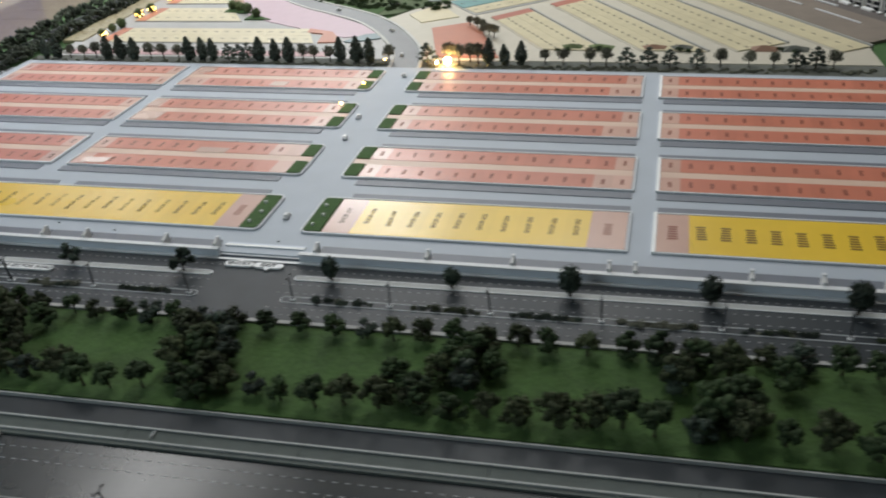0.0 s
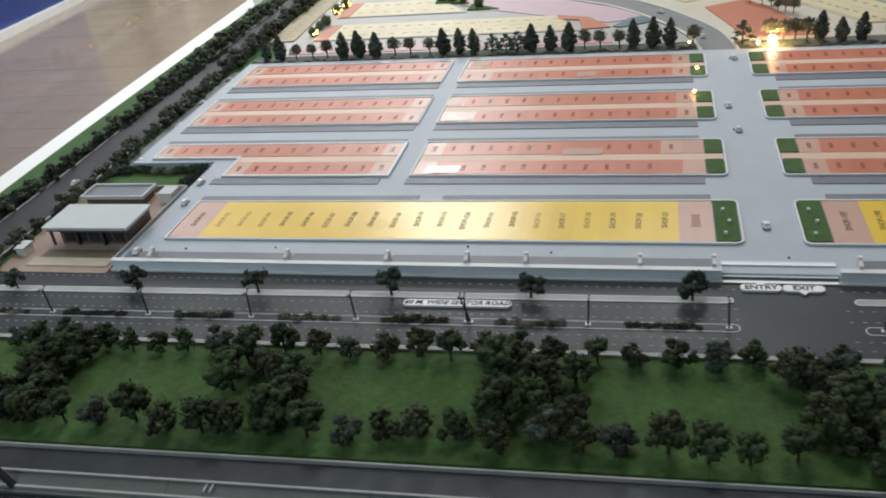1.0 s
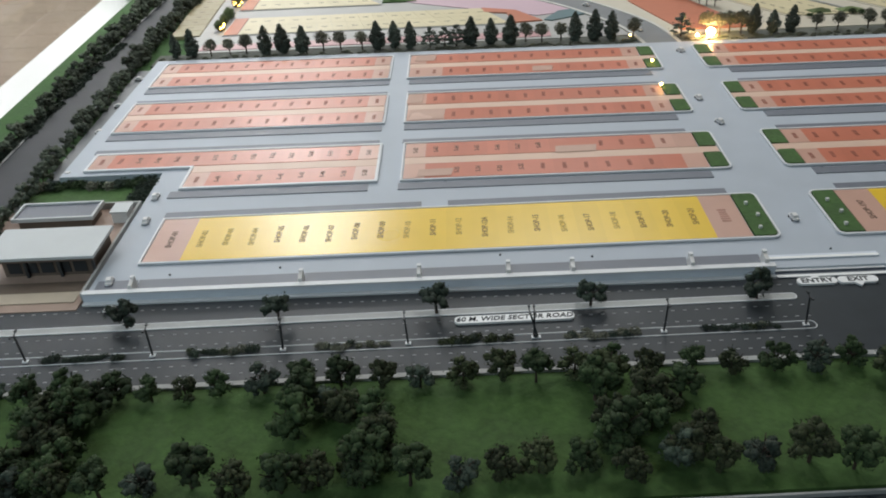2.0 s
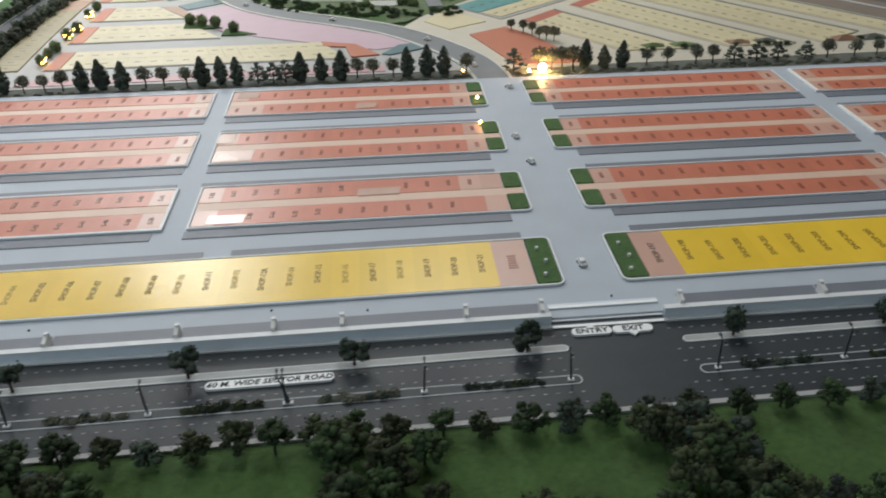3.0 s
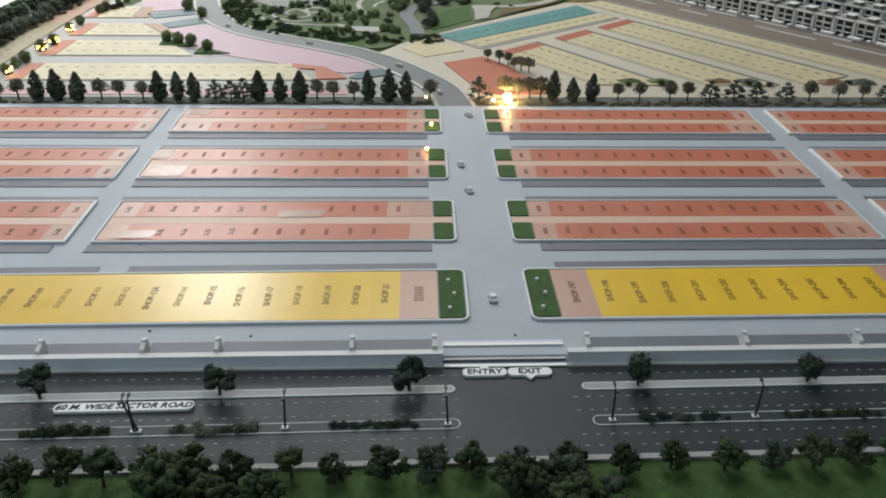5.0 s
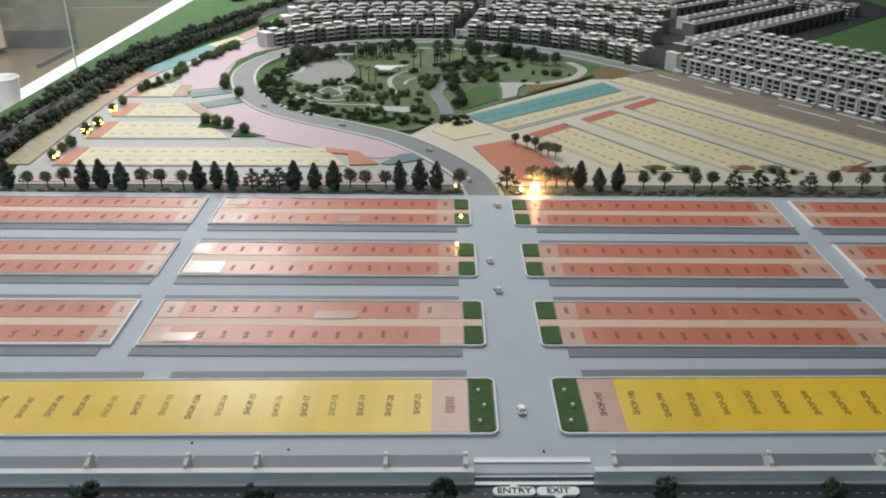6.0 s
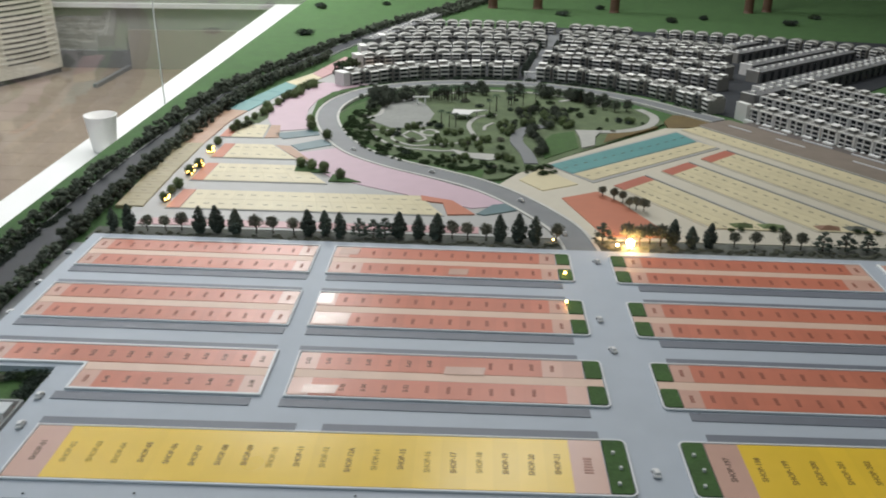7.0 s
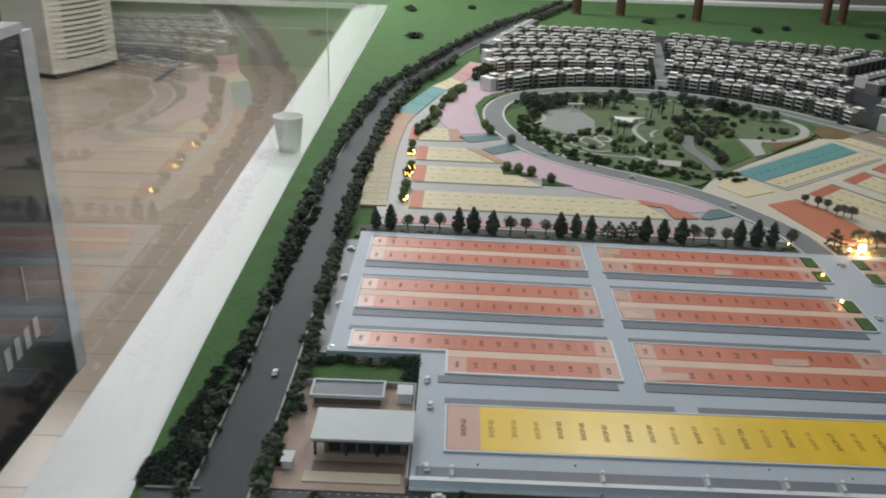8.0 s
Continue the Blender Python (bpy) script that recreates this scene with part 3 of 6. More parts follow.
def crown_pine(seed, r, h, z0):
    """A cypress-like crown: small ragged clumps on an upright egg that narrows to a point."""
    rng = random.Random(seed)
    bm = bmesh.new()
    skew = (rng.uniform(-0.15, 0.15), rng.uniform(-0.15, 0.15))

    def girth(u):
        return r * (0.55 + 1.3 * u if u < 0.34 else (1.0 - (u - 0.34) / 0.66) ** 0.72)

    for i in range(110):
        u = (i + rng.random()) / 110
        turn, out = rng.uniform(0, 6.283), girth(u) * rng.uniform(0.25, 0.92)
        blob(bm, (out * math.cos(turn) + skew[0] * r * u, out * math.sin(turn) + skew[1] * r * u, z0 + h * u), r * rng.uniform(0.26, 0.40) * (1.15 - 0.6 * u), rng, 0.9)
    for i in range(420):
        u = rng.random()
        turn, out = rng.uniform(0, 6.283), girth(u) * rng.uniform(0.8, 1.25)
        c, k = Vector((out * math.cos(turn) + skew[0] * r * u, out * math.sin(turn) + skew[1] * r * u, z0 + h * u)), 0.006
        bm.faces.new([bm.verts.new(c + Vector((rng.uniform(-k, k), rng.uniform(-k, k), rng.uniform(-k, k * 1.6)))) for _ in range(3)])
    return bm


def crown_lobed(seed, r, h, z0, lobes, grain):
    """Foam clumps held apart on wire branches, with gaps between them."""
    rng = random.Random(seed)
    bm = bmesh.new()
    for i in range(lobes):
        turn = 6.283 * i / lobes + rng.uniform(-0.5, 0.5)
        up = rng.uniform(0.05, 1.0)
        out = r * rng.uniform(0.35, 0.78) * math.sqrt(max(0.12, 1 - (up - 0.3) ** 2 * 1.5))
        c = Vector((out * math.cos(turn), out * math.sin(turn), z0 + h * up))
        size = r * rng.uniform(0.26, 0.42)
        for _ in range(11):
            d = Vector((rng.gauss(0, 1), rng.gauss(0, 1), rng.gauss(0, 0.8))).normalized() * size * rng.uniform(0.3, 0.85)
            blob(bm, c + d, grain * rng.uniform(0.7, 1.35), rng, 0.9)
        for _ in range(46):
            d = Vector((rng.gauss(0, 1), rng.gauss(0, 1), rng.gauss(0, 0.8))).normalized() * size * rng.uniform(0.8, 1.3)
            k = grain * 0.55
            bm.faces.new([bm.verts.new(c + d + Vector((rng.uniform(-k, k), rng.uniform(-k, k), rng.uniform(-k, k)))) for _ in range(3)])
    return bm


def crown_umbrella(seed, r, z0):
    rng = random.Random(seed)
    bm = bmesh.new()
    for tier, (z, reach, n) in enumerate(((z0 - 0.045, 1.0, 8), (z0 - 0.012, 0.78, 6), (z0 + 0.020, 0.5, 4), (z0 + 0.045, 0.12, 2))):
        for i in range(n):
            turn, k = 6.283 * i / n + rng.random() * 0.6, reach * rng.uniform(0.6, 1.05)
            blob(bm, (r * k * math.cos(turn), r * k * math.sin(turn), z + rng.uniform(-0.008, 0.008)), r * rng.uniform(0.22, 0.34), rng, 0.4)
        for i in range(60):
            turn, k = rng.uniform(0, 6.283), reach * rng.uniform(0.5, 1.3)
            c, s = Vector((r * k * math.cos(turn), r * k * math.sin(turn), z + rng.uniform(-0.012, 0.012))), 0.008
            bm.faces.new([bm.verts.new(c + Vector((rng.uniform(-s, s), rng.uniform(-s, s), rng.uniform(-s, s)))) for _ in range(3)])
    return bm


def trunk_mesh(h, r, limbs=0, spread=0.03, seed=1):
    rng = random.Random(seed)
    bm = bmesh.new()
    tube(bm, (0, 0, 0), (0.003, 0.002, h), r, r * 0.6, 6)
    for i in range(limbs):
        a = 6.283 * i / limbs + rng.random()
        z = h * rng.uniform(0.45, 0.8)
        tube(bm, (0, 0, z), (spread * math.cos(a), spread * math.sin(a), z + spread * 1.1), r * 0.55, r * 0.25, 4)
    return bm


def tree_kind(name, label, category, crown, leaf, trunk):
    """One tree with its trunk and crown, kept as shared meshes."""
    return dict(name=name, label=label, category=category, crown=finish(crown, leaf, "crown", "pine" not in name and "palm" not in name), trunk=finish(trunk, M_TRUNK, "trunk"))


PINES = [tree_kind("pine_tree", "dark green model pine tree at the field edge", "tree", crown_pine(40 + i, 0.047 + 0.004 * (i % 2), 0.165, 0.016), M_PINE, trunk_mesh(0.12, 0.006)) for i in range(4)]
ROUNDS = [tree_kind("round_tree", "small grey-green round model tree at the field edge", "tree", crown_bush(50 + i, 0.050, 0.085, 0.042, 40, 0.0115), M_GREYLEAF, trunk_mesh(0.07, 0.005, 3)) for i in range(3)]
UMBRELLAS = [tree_kind("umbrella_tree", "dark flat-topped model tree with tiered clumps", "tree", crown_umbrella(60 + i, 0.07, 0.085), M_PINE, trunk_mesh(0.08, 0.006, 4, 0.04, i)) for i in range(3)]
MEDIANS = [tree_kind("street_tree", "dark leafy street tree on the road median", "tree", crown_lobed(70 + i, 0.056, 0.055, 0.036, 8, 0.0105), M_HEDGE, trunk_mesh(0.06, 0.0055, 4, 0.035, i)) for i in range(3)]
BELTS = [tree_kind("belt_tree", "dark olive model tree with ragged clumps", "tree", crown_lobed(80 + i, 0.070, 0.085, 0.034, 10, 0.0115), m, trunk_mesh(0.085, 0.006, 5, 0.045, i)) for i, m in enumerate((M_LEAF, M_LEAF, M_BROWNLEAF, M_HEDGE, M_LEAF, M_BROWNLEAF))]
ROADSIDES = [tree_kind("roadside_tree", "dark bushy model tree beside the boundary road", "tree", crown_lobed(90 + i, 0.080, 0.115, 0.020, 9, 0.0140), M_ROADLEAF, trunk_mesh(0.08, 0.006, 4, 0.04, i)) for i in range(4)]
PARKTREES = [tree_kind("park_tree", "bushy grey-green model tree in the park", "tree", crown_bush(190 + i, 0.066, 0.12, 0.004, 38, 0.0135), M_ROADLEAF, trunk_mesh(0.06, 0.006, 2, 0.03, i)) for i in range(3)]
SHRUBS = [tree_kind("shrub", "low clumpy dark green model shrub", "shrub", crown_bush(100 + i, 0.046, 0.04, 0.0, 14, 0.013), m, trunk_mesh(0.02, 0.004)) for i, m in enumerate((M_HEDGE, M_LEAF, M_GREYLEAF, M_BROWNLEAF))]


LOWSHRUBS = [tree_kind("shrub", "low wispy model shrub in the road median", "shrub", crown_bush(140 + i, 0.026, 0.016, 0.0, 9, 0.0065), m, trunk_mesh(0.01, 0.003)) for i, m in enumerate((M_HEDGE, M_GREYLEAF, M_BROWNLEAF))]


def crown_ball(seed, r):
    """A clipped round bush of many small lumps and flakes."""
    rng = random.Random(seed)
    bm = bmesh.new()
    blob(bm, (0, 0, r), r * 0.9, rng, 1.0)
    for i in range(90):
        d = Vector((rng.gauss(0, 1), rng.gauss(0, 1), rng.gauss(0, 1))).normalized() * r * rng.uniform(0.55, 1.0)
        blob(bm, (d.x, d.y, r * 1.0 + d.z * 1.05), r * rng.uniform(0.13, 0.24), rng, 0.9)
    for i in range(500):
        c = Vector((rng.gauss(0, 1), rng.gauss(0, 1), rng.gauss(0, 1))).normalized() * r * rng.uniform(0.85, 1.18) + Vector((0, 0, r))
        s = r * 0.14
        bm.faces.new([bm.verts.new(c + Vector((rng.uniform(-s, s), rng.uniform(-s, s), rng.uniform(-s, s)))) for _ in range(3)])
    return bm


BALLS = [tree_kind("round_bush", "round clipped green model bush", "shrub", crown_ball(120 + i, 0.052), M_BUSH, trunk_mesh(0.02, 0.004)) for i in range(3)]


def palm_kind(seed):
    rng = random.Random(seed)
    bm = bmesh.new()
    for i in range(9):
        a = 6.283 * i / 9 + rng.random() * 0.4
        out = Vector((math.cos(a), math.sin(a), 0))
        side = Vector((-math.sin(a), math.cos(a), 0)) * 0.008
        p0, p1, p2 = Vector((0, 0, 0.14)), Vector((0, 0, 0.158)) + out * 0.028, Vector((0, 0, 0.13)) + out * 0.055
        v = [bm.verts.new(p) for p in (p0, p1 + side, p1 - side, p2)]
        bm.faces.new((v[0], v[1], v[2]))
        bm.faces.new((v[1], v[3], v[2]))
    return tree_kind("palm_tree", "small dark model palm in the park", "tree", bm, M_PALM, trunk_mesh(0.14, 0.006))


PALMS = [palm_kind(i) for i in range(3)]
grow_rng = random.Random(77)


def plant(kinds, x, y, z, scale=1.0, group="", label=""):
    k = kinds[grow_rng.randrange(len(kinds))]
    turn, s = grow_rng.uniform(0, 360), scale * grow_rng.uniform(0.88, 1.14)
    if k["name"] in ("shrub", "round_bush"):
        return tagged(put(k["name"], k["crown"], None, x, y, z, turn, "", s), label or k["label"], k["category"], group)
    ob = thing(k["name"], label or k["label"], k["category"], x, y, z, turn, group)
    put("trunk", k["trunk"], ob, scale=s)
    put("crown", k["crown"], ob, scale=s)
    return ob


def thicket(name, label, spots, z, size, kinds=(0,)):
    """Many low shrubs that nobody could count, as one mesh."""
    sources = [SHRUBS[k]["crown"] for k in kinds]
    verts, faces = [], []
    for x, y, s in spots:
        data = sources[grow_rng.randrange(len(sources))]
        x, y = LIE[0](x, y)
        q = Matrix.LocRotScale((S * x, S * y, S * z), Euler((0, 0, grow_rng.uniform(0, 6.283))), (size * s,) * 3)
        base = len(verts)
        verts += [tuple(q @ v.co) for v in data.vertices]
        faces += [[base + i for i in p.vertices] for p in data.polygons]
    mesh = bpy.data.meshes.new(name)
    mesh.from_pydata(verts, [], faces)
    mesh.materials.append(SHRUBS[kinds[0]]["crown"].materials[0])
    return tagged(new(name, mesh), label, "hedge", kind="stuff")


# ---------------------------------------------------------------- front: boundary wall, sector road, green belt, highway
RZ = -0.030  # road surface


def build_front():
    tagged(part("road", boxed(-3.55, 3.9, -0.985, -0.536, -0.044, RZ), M_ASPH), "dark grey asphalt sector road with lane dashes", "road", kind="structure")
    tagged(part("trim", boxed(-3.3, 3.9, -1.005, -0.985, -0.044, -0.022), M_CONC), "pale kerb between road and green belt", "kerb", kind="structure")
    # lane dashes
    bm = bmesh.new()
    for y in (-0.597, -0.720, -0.783, -0.892, -0.940):
        x = -3.2 + 0.02 * (hash(round(y * 1000)) % 3)
        while x < 3.8:
            if not (0.1 < x < 0.45):
                box(bm, x, x + 0.013, y - 0.0013, y + 0.0013, RZ - 0.001, RZ + 0.0012)
            x += 0.042
    tagged(part("lane_marking", bm, M_MARK), "small white lane dashes on the sector road", "road marking", kind="stuff")
    for a, b in ((-3.2, 0.080), (0.490, 3.9)):
        m = thing("road_median", "pale concrete median strip on the sector road", "median", group="road medians")
        part("bed", prismed(rounded(a + 0.005, b - 0.005, -0.683, -0.657, 0.012, 5, True, True), RZ - 0.002, -0.0272), M_CONC, m)
        bm = bmesh.new()
        ring(bm, rounded(a, b, -0.688, -0.652, 0.017, 5), rounded(a + 0.004, b - 0.004, -0.684, -0.656, 0.014, 5), RZ - 0.002, -0.0262)
        part("kerb", bm, M_KERB, m, "white kerb")
        m = tagged(part("planted_median", prismed(rounded(a + 0.01, b + 0.005, -0.851, -0.815, 0.017, 5, True, True), RZ - 0.002, -0.0285), M_ASPH), "dark narrow median with pale kerb and low shrubs", "median", "road medians")
        bm = bmesh.new()
        ring(bm, rounded(a + 0.005, b + 0.01, -0.855, -0.811, 0.02, 5), rounded(a + 0.008, b + 0.007, -0.8525, -0.8135, 0.018, 5), RZ - 0.002, -0.0272)
        part("kerb", bm, M_KERB, m, "thin white kerb")
    # boundary wall in two runs
    for a, b in ((-2.60, 0.045), (0.462, 3.75)):
        wall = thing("boundary_wall", "low blue-grey boundary wall with pale coping before the plots", "wall", group="boundary walls")
        part("panel", boxed(a, b, -0.535, -0.517, -0.044, 0.010), M_WALL, wall)
        part("coping", boxed(a, b, -0.539, -0.513, 0.0105, 0.017), M_KERB, wall, "pale coping")
        part("footing", boxed(a, b, -0.556, -0.5355, -0.040, -0.022), M_KERB, wall, "pale footing strip")
    for x in (-2.416, -1.755, -1.298, -0.955, -0.71, -0.26, 0.018, 0.535, 1.075, 1.465, 1.884, 1.992, 2.464, 2.74, 2.98, 3.35):
        p = thing("gate_pillar", "small white wedge-shaped pillar on the wall", "pillar", x, -0.497, PZ, group="white pillars")
        bm = bmesh.new()
        v = box(bm, -0.010, 0.010, -0.015, 0.036, 0, 0.038)
        for q in v:
            if q.co.z > 0.02:
                q.co.x *= 0.72
                q.co.z += 0.012 if q.co.y > 0 else 0.0
        put("body", finish(bm, M_WHITE), p)
        put("cap", finish(boxed(-0.0080, 0.0080, 0.020, 0.037, 0.0505, 0.053), M_KERB), p, label="white cap")
    cuts = [-2.58, -2.416, -1.755, -1.298, -0.955, -0.71, -0.26, 0.018, 0.535, 1.075, 1.465, 1.884, 1.992, 2.464, 2.74, 2.98, 3.35, 3.7]
    for a, b in zip(cuts, cuts[1:]):
        if a != 0.018:
            tagged(part("parking_strip", boxed(a + 0.004, b - 0.004, -0.512, -0.420, PZ - 0.002, PZ + 0.004), M_STRIP), "dark grey printed parking strip on the board", "parking strip", kind="structure")
    # entry steps
    steps = thing("entry_steps", "pale stepped ramp with white edges at the gateway", "steps")
    for i in range(4):
        y = -0.556 + 0.031 * i
        part("step", boxed(0.048, 0.459, y, y + 0.0305, -0.044, -0.026 + 0.0072 * i), M_STRIP if i < 3 else M_WALL, steps, "grey tread")
        part("nosing", boxed(0.048, 0.459, y - 0.001, y + 0.014, -0.0255 + 0.0072 * i, -0.0235 + 0.0072 * i), M_RIM, steps, "white nosing")


build_front()


for cx, cy in ((-0.98, -0.345), (-0.62, -0.385), (-1.86, -0.37), (0.30, -0.40), (-2.3, -0.39), (0.52, 0.285), (-1.2, 0.31)):
    tagged(part("crumb", prismed([(cx - 0.004, cy - 0.0025), (cx + 0.003, cy - 0.003), (cx + 0.0045, cy + 0.002), (cx - 0.001, cy + 0.004)], PZ, PZ + 0.006), M_POLE), "tiny dark crumb lying on the pale board", "crumb", "dark crumbs")


def sign_plate(name, label, x, y, w, h, words, size, pointer=0, slant=0.0):
    sign = thing(name, label, "sign", x, y, RZ)
    bm = prismed(rounded(-w / 2, w / 2, -h / 2, h / 2, h * 0.42, 5), 0.001, 0.010)
    if pointer:
        prism(bm, [(-0.02, pointer * h * 0.45), (0.02, pointer * h * 0.45), (0.0, pointer * h * 1.0)] if pointer > 0 else [(0.02, -h * 0.45), (-0.02, -h * 0.45), (0.0, -h)], 0.002, 0.0095)
    put("plate", finish(bm, M_PLATE), sign)
    put("lettering", inked(words, size, M_SIGNINK, slant), sign, 0, 0, 0.0107, 0, "dark grey capitals")
    return sign


sign_plate("road_sign", "white rounded road name plate with dark capitals", -0.950, -0.727, 0.43, 0.042, "60 M. WIDE SECTOR ROAD", 0.0345, 0, 0.2)
sign_plate("entry_sign", "white rounded entry plate with an upward pointer", 0.181, -0.592, 0.145, 0.041, "ENTRY", 0.038, 1)
sign_plate("exit_sign", "white rounded exit plate with a downward pointer", 0.330, -0.592, 0.145, 0.041, "EXIT", 0.038, -1)


def street_lamp(x, y, z, h=0.125, lean=0.0):
    lamp = thing("street_lamp", "thin dark model street lamp on the median", "street lamp", x, y, z, 0, "median street lamps")
    bm = bmesh.new()
    tube(bm, (0, 0, 0), (lean, 0, h), 0.0042, 0.003, 6)
    put("pole", finish(bm, M_POLE), lamp)
    for s in (-1, 1):
        bm = bmesh.new()
        tube(bm, (lean, 0, h - 0.002), (lean, s * 0.02, h + 0.006), 0.0024, 0.002, 5)
        arm = put("arm", finish(bm, M_POLE), lamp)
        put("head", finish(boxed(lean - 0.004, lean + 0.004, s * 0.02 - 0.006, s * 0.02 + 0.006, h + 0.003, h + 0.008), M_POLE), arm)
    put("foot", finish(boxed(-0.010, 0.010, -0.008, 0.008, 0, 0.005), M_KERB), lamp, label="pale foot")
    return lamp


def topiary(seed):
    bm = crown_ball(seed, 0.040)
    for v in bm.verts:
        v.co.z = 0.024 + v.co.z * (1.30 if seed % 2 else 1.02)
    return tree_kind("street_tree", "dark clipped egg-shaped street tree on the road median", "tree", bm, M_HEDGE, trunk_mesh(0.07, 0.006))


TOPIARIES = [topiary(130 + i) for i in range(2)]


def build_median_things():
    for x in (-2.98, -2.376, -1.81, -1.23, -0.668, -0.066, 0.672, 1.228, 1.736, 2.30, 2.85, 3.40):
        plant([TOPIARIES[0 if round(x, 2) == 1.23 else 1]] if x > 0.2 else MEDIANS, x, -0.670, -0.0275, 1.0, "median street trees")
    for i, x in enumerate((-2.68, -2.228, -1.768, -1.328, -0.888, -0.438, 0.052, 0.554, 0.996, 1.43, 1.88, 2.34, 2.80, 3.26)):
        street_lamp(x, -0.833, -0.0285, 0.118, 0.006 * ((i % 3) - 1))
    street_lamp(-0.875, -0.833, -0.0285, 0.118, -0.03)
    rng = random.Random(5)
    for k, (a, b) in enumerate(((-3.1, -2.8), (-2.62, -2.32), (-2.11, -1.86), (-1.65, -1.40), (-1.22, -0.976), (-0.79, -0.53), (-0.30, -0.03), (0.63, 0.91), (1.08, 1.38), (1.52, 1.80), (1.95, 2.25), (2.42, 2.7), (2.9, 3.15))):
        tint = (1, 0, 0, 1, 2, 1, 0, 0, 2, 0, 1, 0, 2)[k]
        for i in range(15):
            plant([LOWSHRUBS[tint if rng.random() < 0.7 else rng.randrange(3)]], a + (b - a) * (i + rng.random()) / 15, -0.833 + rng.uniform(-0.012, 0.012), -0.030, rng.uniform(0.6, 1.15), "median shrubs")


build_median_things()


def build_belt():
    tagged(part("lawn", boxed(-3.3, 3.9, -1.519, -1.006, -0.044, -0.032), M_BELT), "dark green flocked lawn of the green belt", "lawn", kind="structure")
    rng = random.Random(11)
    # row along the sector road
    x = -3.1
    while x < 3.7:
        plant(BELTS, x, -1.04 + rng.uniform(-0.015, 0.015), -0.032, rng.uniform(0.66, 0.88), "green belt trees")
        x += rng.uniform(0.11, 0.15)
    # row along the service road
    x = -3.1
    while x < 3.7:
        plant(BELTS, x, -1.44 + rng.uniform(-0.03, 0.03), -0.032, rng.uniform(0.8, 1.05), "green belt trees")
        x += rng.uniform(0.10, 0.15)
    # groves across the belt, between open lawns
    for cx, wide in ((-3.0, 0.16), (-2.42, 0.17), (-1.55, 0.19), (-0.58, 0.15), (0.36, 0.15), (1.36, 0.18), (2.35, 0.2), (3.3, 0.2)):
        for i in range(11):
            y = -1.10 - 0.30 * i / 10
            plant(BELTS, cx + rng.uniform(-wide, wide), y + rng.uniform(-0.02, 0.02), -0.032, rng.uniform(0.85, 1.15), "green belt trees")


build_belt()


def build_highway():
    tagged(part("trim", boxed(-3.6, 4.2, -1.551, -1.544, -0.044, -0.016), M_CONC), "thin pale edging of the service road", "kerb", kind="structure")
    tagged(part("service_road", boxed(-3.6, 4.2, -1.663, -1.552, -0.044, RZ), M_ASPH), "dark narrow service road beside the green belt", "road", kind="structure")
    barrier = thing("crash_barrier", "grey concrete parapet in lengths along the highway", "barrier")
    for i in range(12):
        x0 = -3.6 + 0.65 * i
        bm = bmesh.new()
        prism(bm, [(x0, -1.7120), (x0 + 0.648, -1.7120), (x0 + 0.648, -1.6645), (x0, -1.6645)], -0.044, -0.004)
        for q in bm.verts:
            if q.co.z > -0.01 and q.co.y < -1.69:
                q.co.z -= 0.012
        part("upstand", bm, M_BARRIER, barrier)
        part("rail", boxed(x0, x0 + 0.648, -1.673, -1.666, -0.0035, 0.002), M_CONC, barrier, "thin pale top rail")
    tagged(part("trim", boxed(-3.6, 4.2, -1.736, -1.7215, -0.044, -0.022), M_BARRIER), "grey highway edge strip", "kerb", kind="structure")
    tagged(part("trim", boxed(-3.6, 4.2, -1.7205, -1.7130, -0.044, -0.014), M_CONC), "thin pale line along the highway edge", "kerb", kind="structure")
    tagged(part("highway", boxed(-3.6, 4.2, -2.7, -1.737, -0.044, RZ - 0.002), M_HIGHWAY), "wide dark asphalt highway with faint dashes", "road", kind="structure")
    bm = bmesh.new()
    for y in (-1.785, -1.84):
        x = -3.4
        while x < 4.0:
            box(bm, x, x + 0.018, y - 0.0012, y + 0.0012, RZ - 0.003, RZ - 0.0008)
            x += 0.045
    tagged(part("lane_marking", bm, M_MARK), "faint white lane dashes on the highway", "road marking", kind="stuff")
    m = tagged(part("planted_median", boxed(-3.4, 4.0, -2.06, -2.01, RZ - 0.004, -0.02), M_ASPH), "dark highway median with pale kerb and shrubs", "median", "road medians")
    for y in (-2.064, -2.009):
        part("kerb", boxed(-3.4, 4.0, y, y + 0.0035, RZ - 0.004, -0.017), M_CONC, m, "pale kerb")
    for x in (-2.9, -2.4, -1.9, -1.42, -0.94, -0.47, 0.0, 0.47, 0.94, 1.42):
        street_lamp(x, -2.035, -0.02, 0.12, -0.02)
    rng = random.Random(6)
    for run in (-2.75, -2.2, -1.72, -1.24, -0.8, -0.3, 0.2):
        for i in range(6):
            plant([SHRUBS[rng.choice((0, 1, 3))]], run + i * 0.04, -2.035 + rng.uniform(-0.008, 0.008), -0.02, rng.uniform(0.4, 0.6), "median shrubs")
    for x in (-1.52, -1.50, -0.82, -0.80, 0.4):
        tagged(part("barrier_joint", boxed(x - 0.003, x + 0.003, -1.704, -1.676, -0.014, -0.0005), M_MARK), "small pale bracket on the concrete parapet", "bracket", "parapet brackets")
    # dark inverted-V gantry beside the highway
    g = thing("gantry", "dark inverted-V gantry standing over the highway edge", "gantry", -2.28, -1.70, -0.020)
    for sx in (-1, 1):
        bm = bmesh.new()
        tube(bm, (sx * 0.10, -0.015, 0), (0, 0.0, 0.15), 0.014, 0.012, 6)
        put("leg", finish(bm, M_POLE), g)
    bm = bmesh.new()
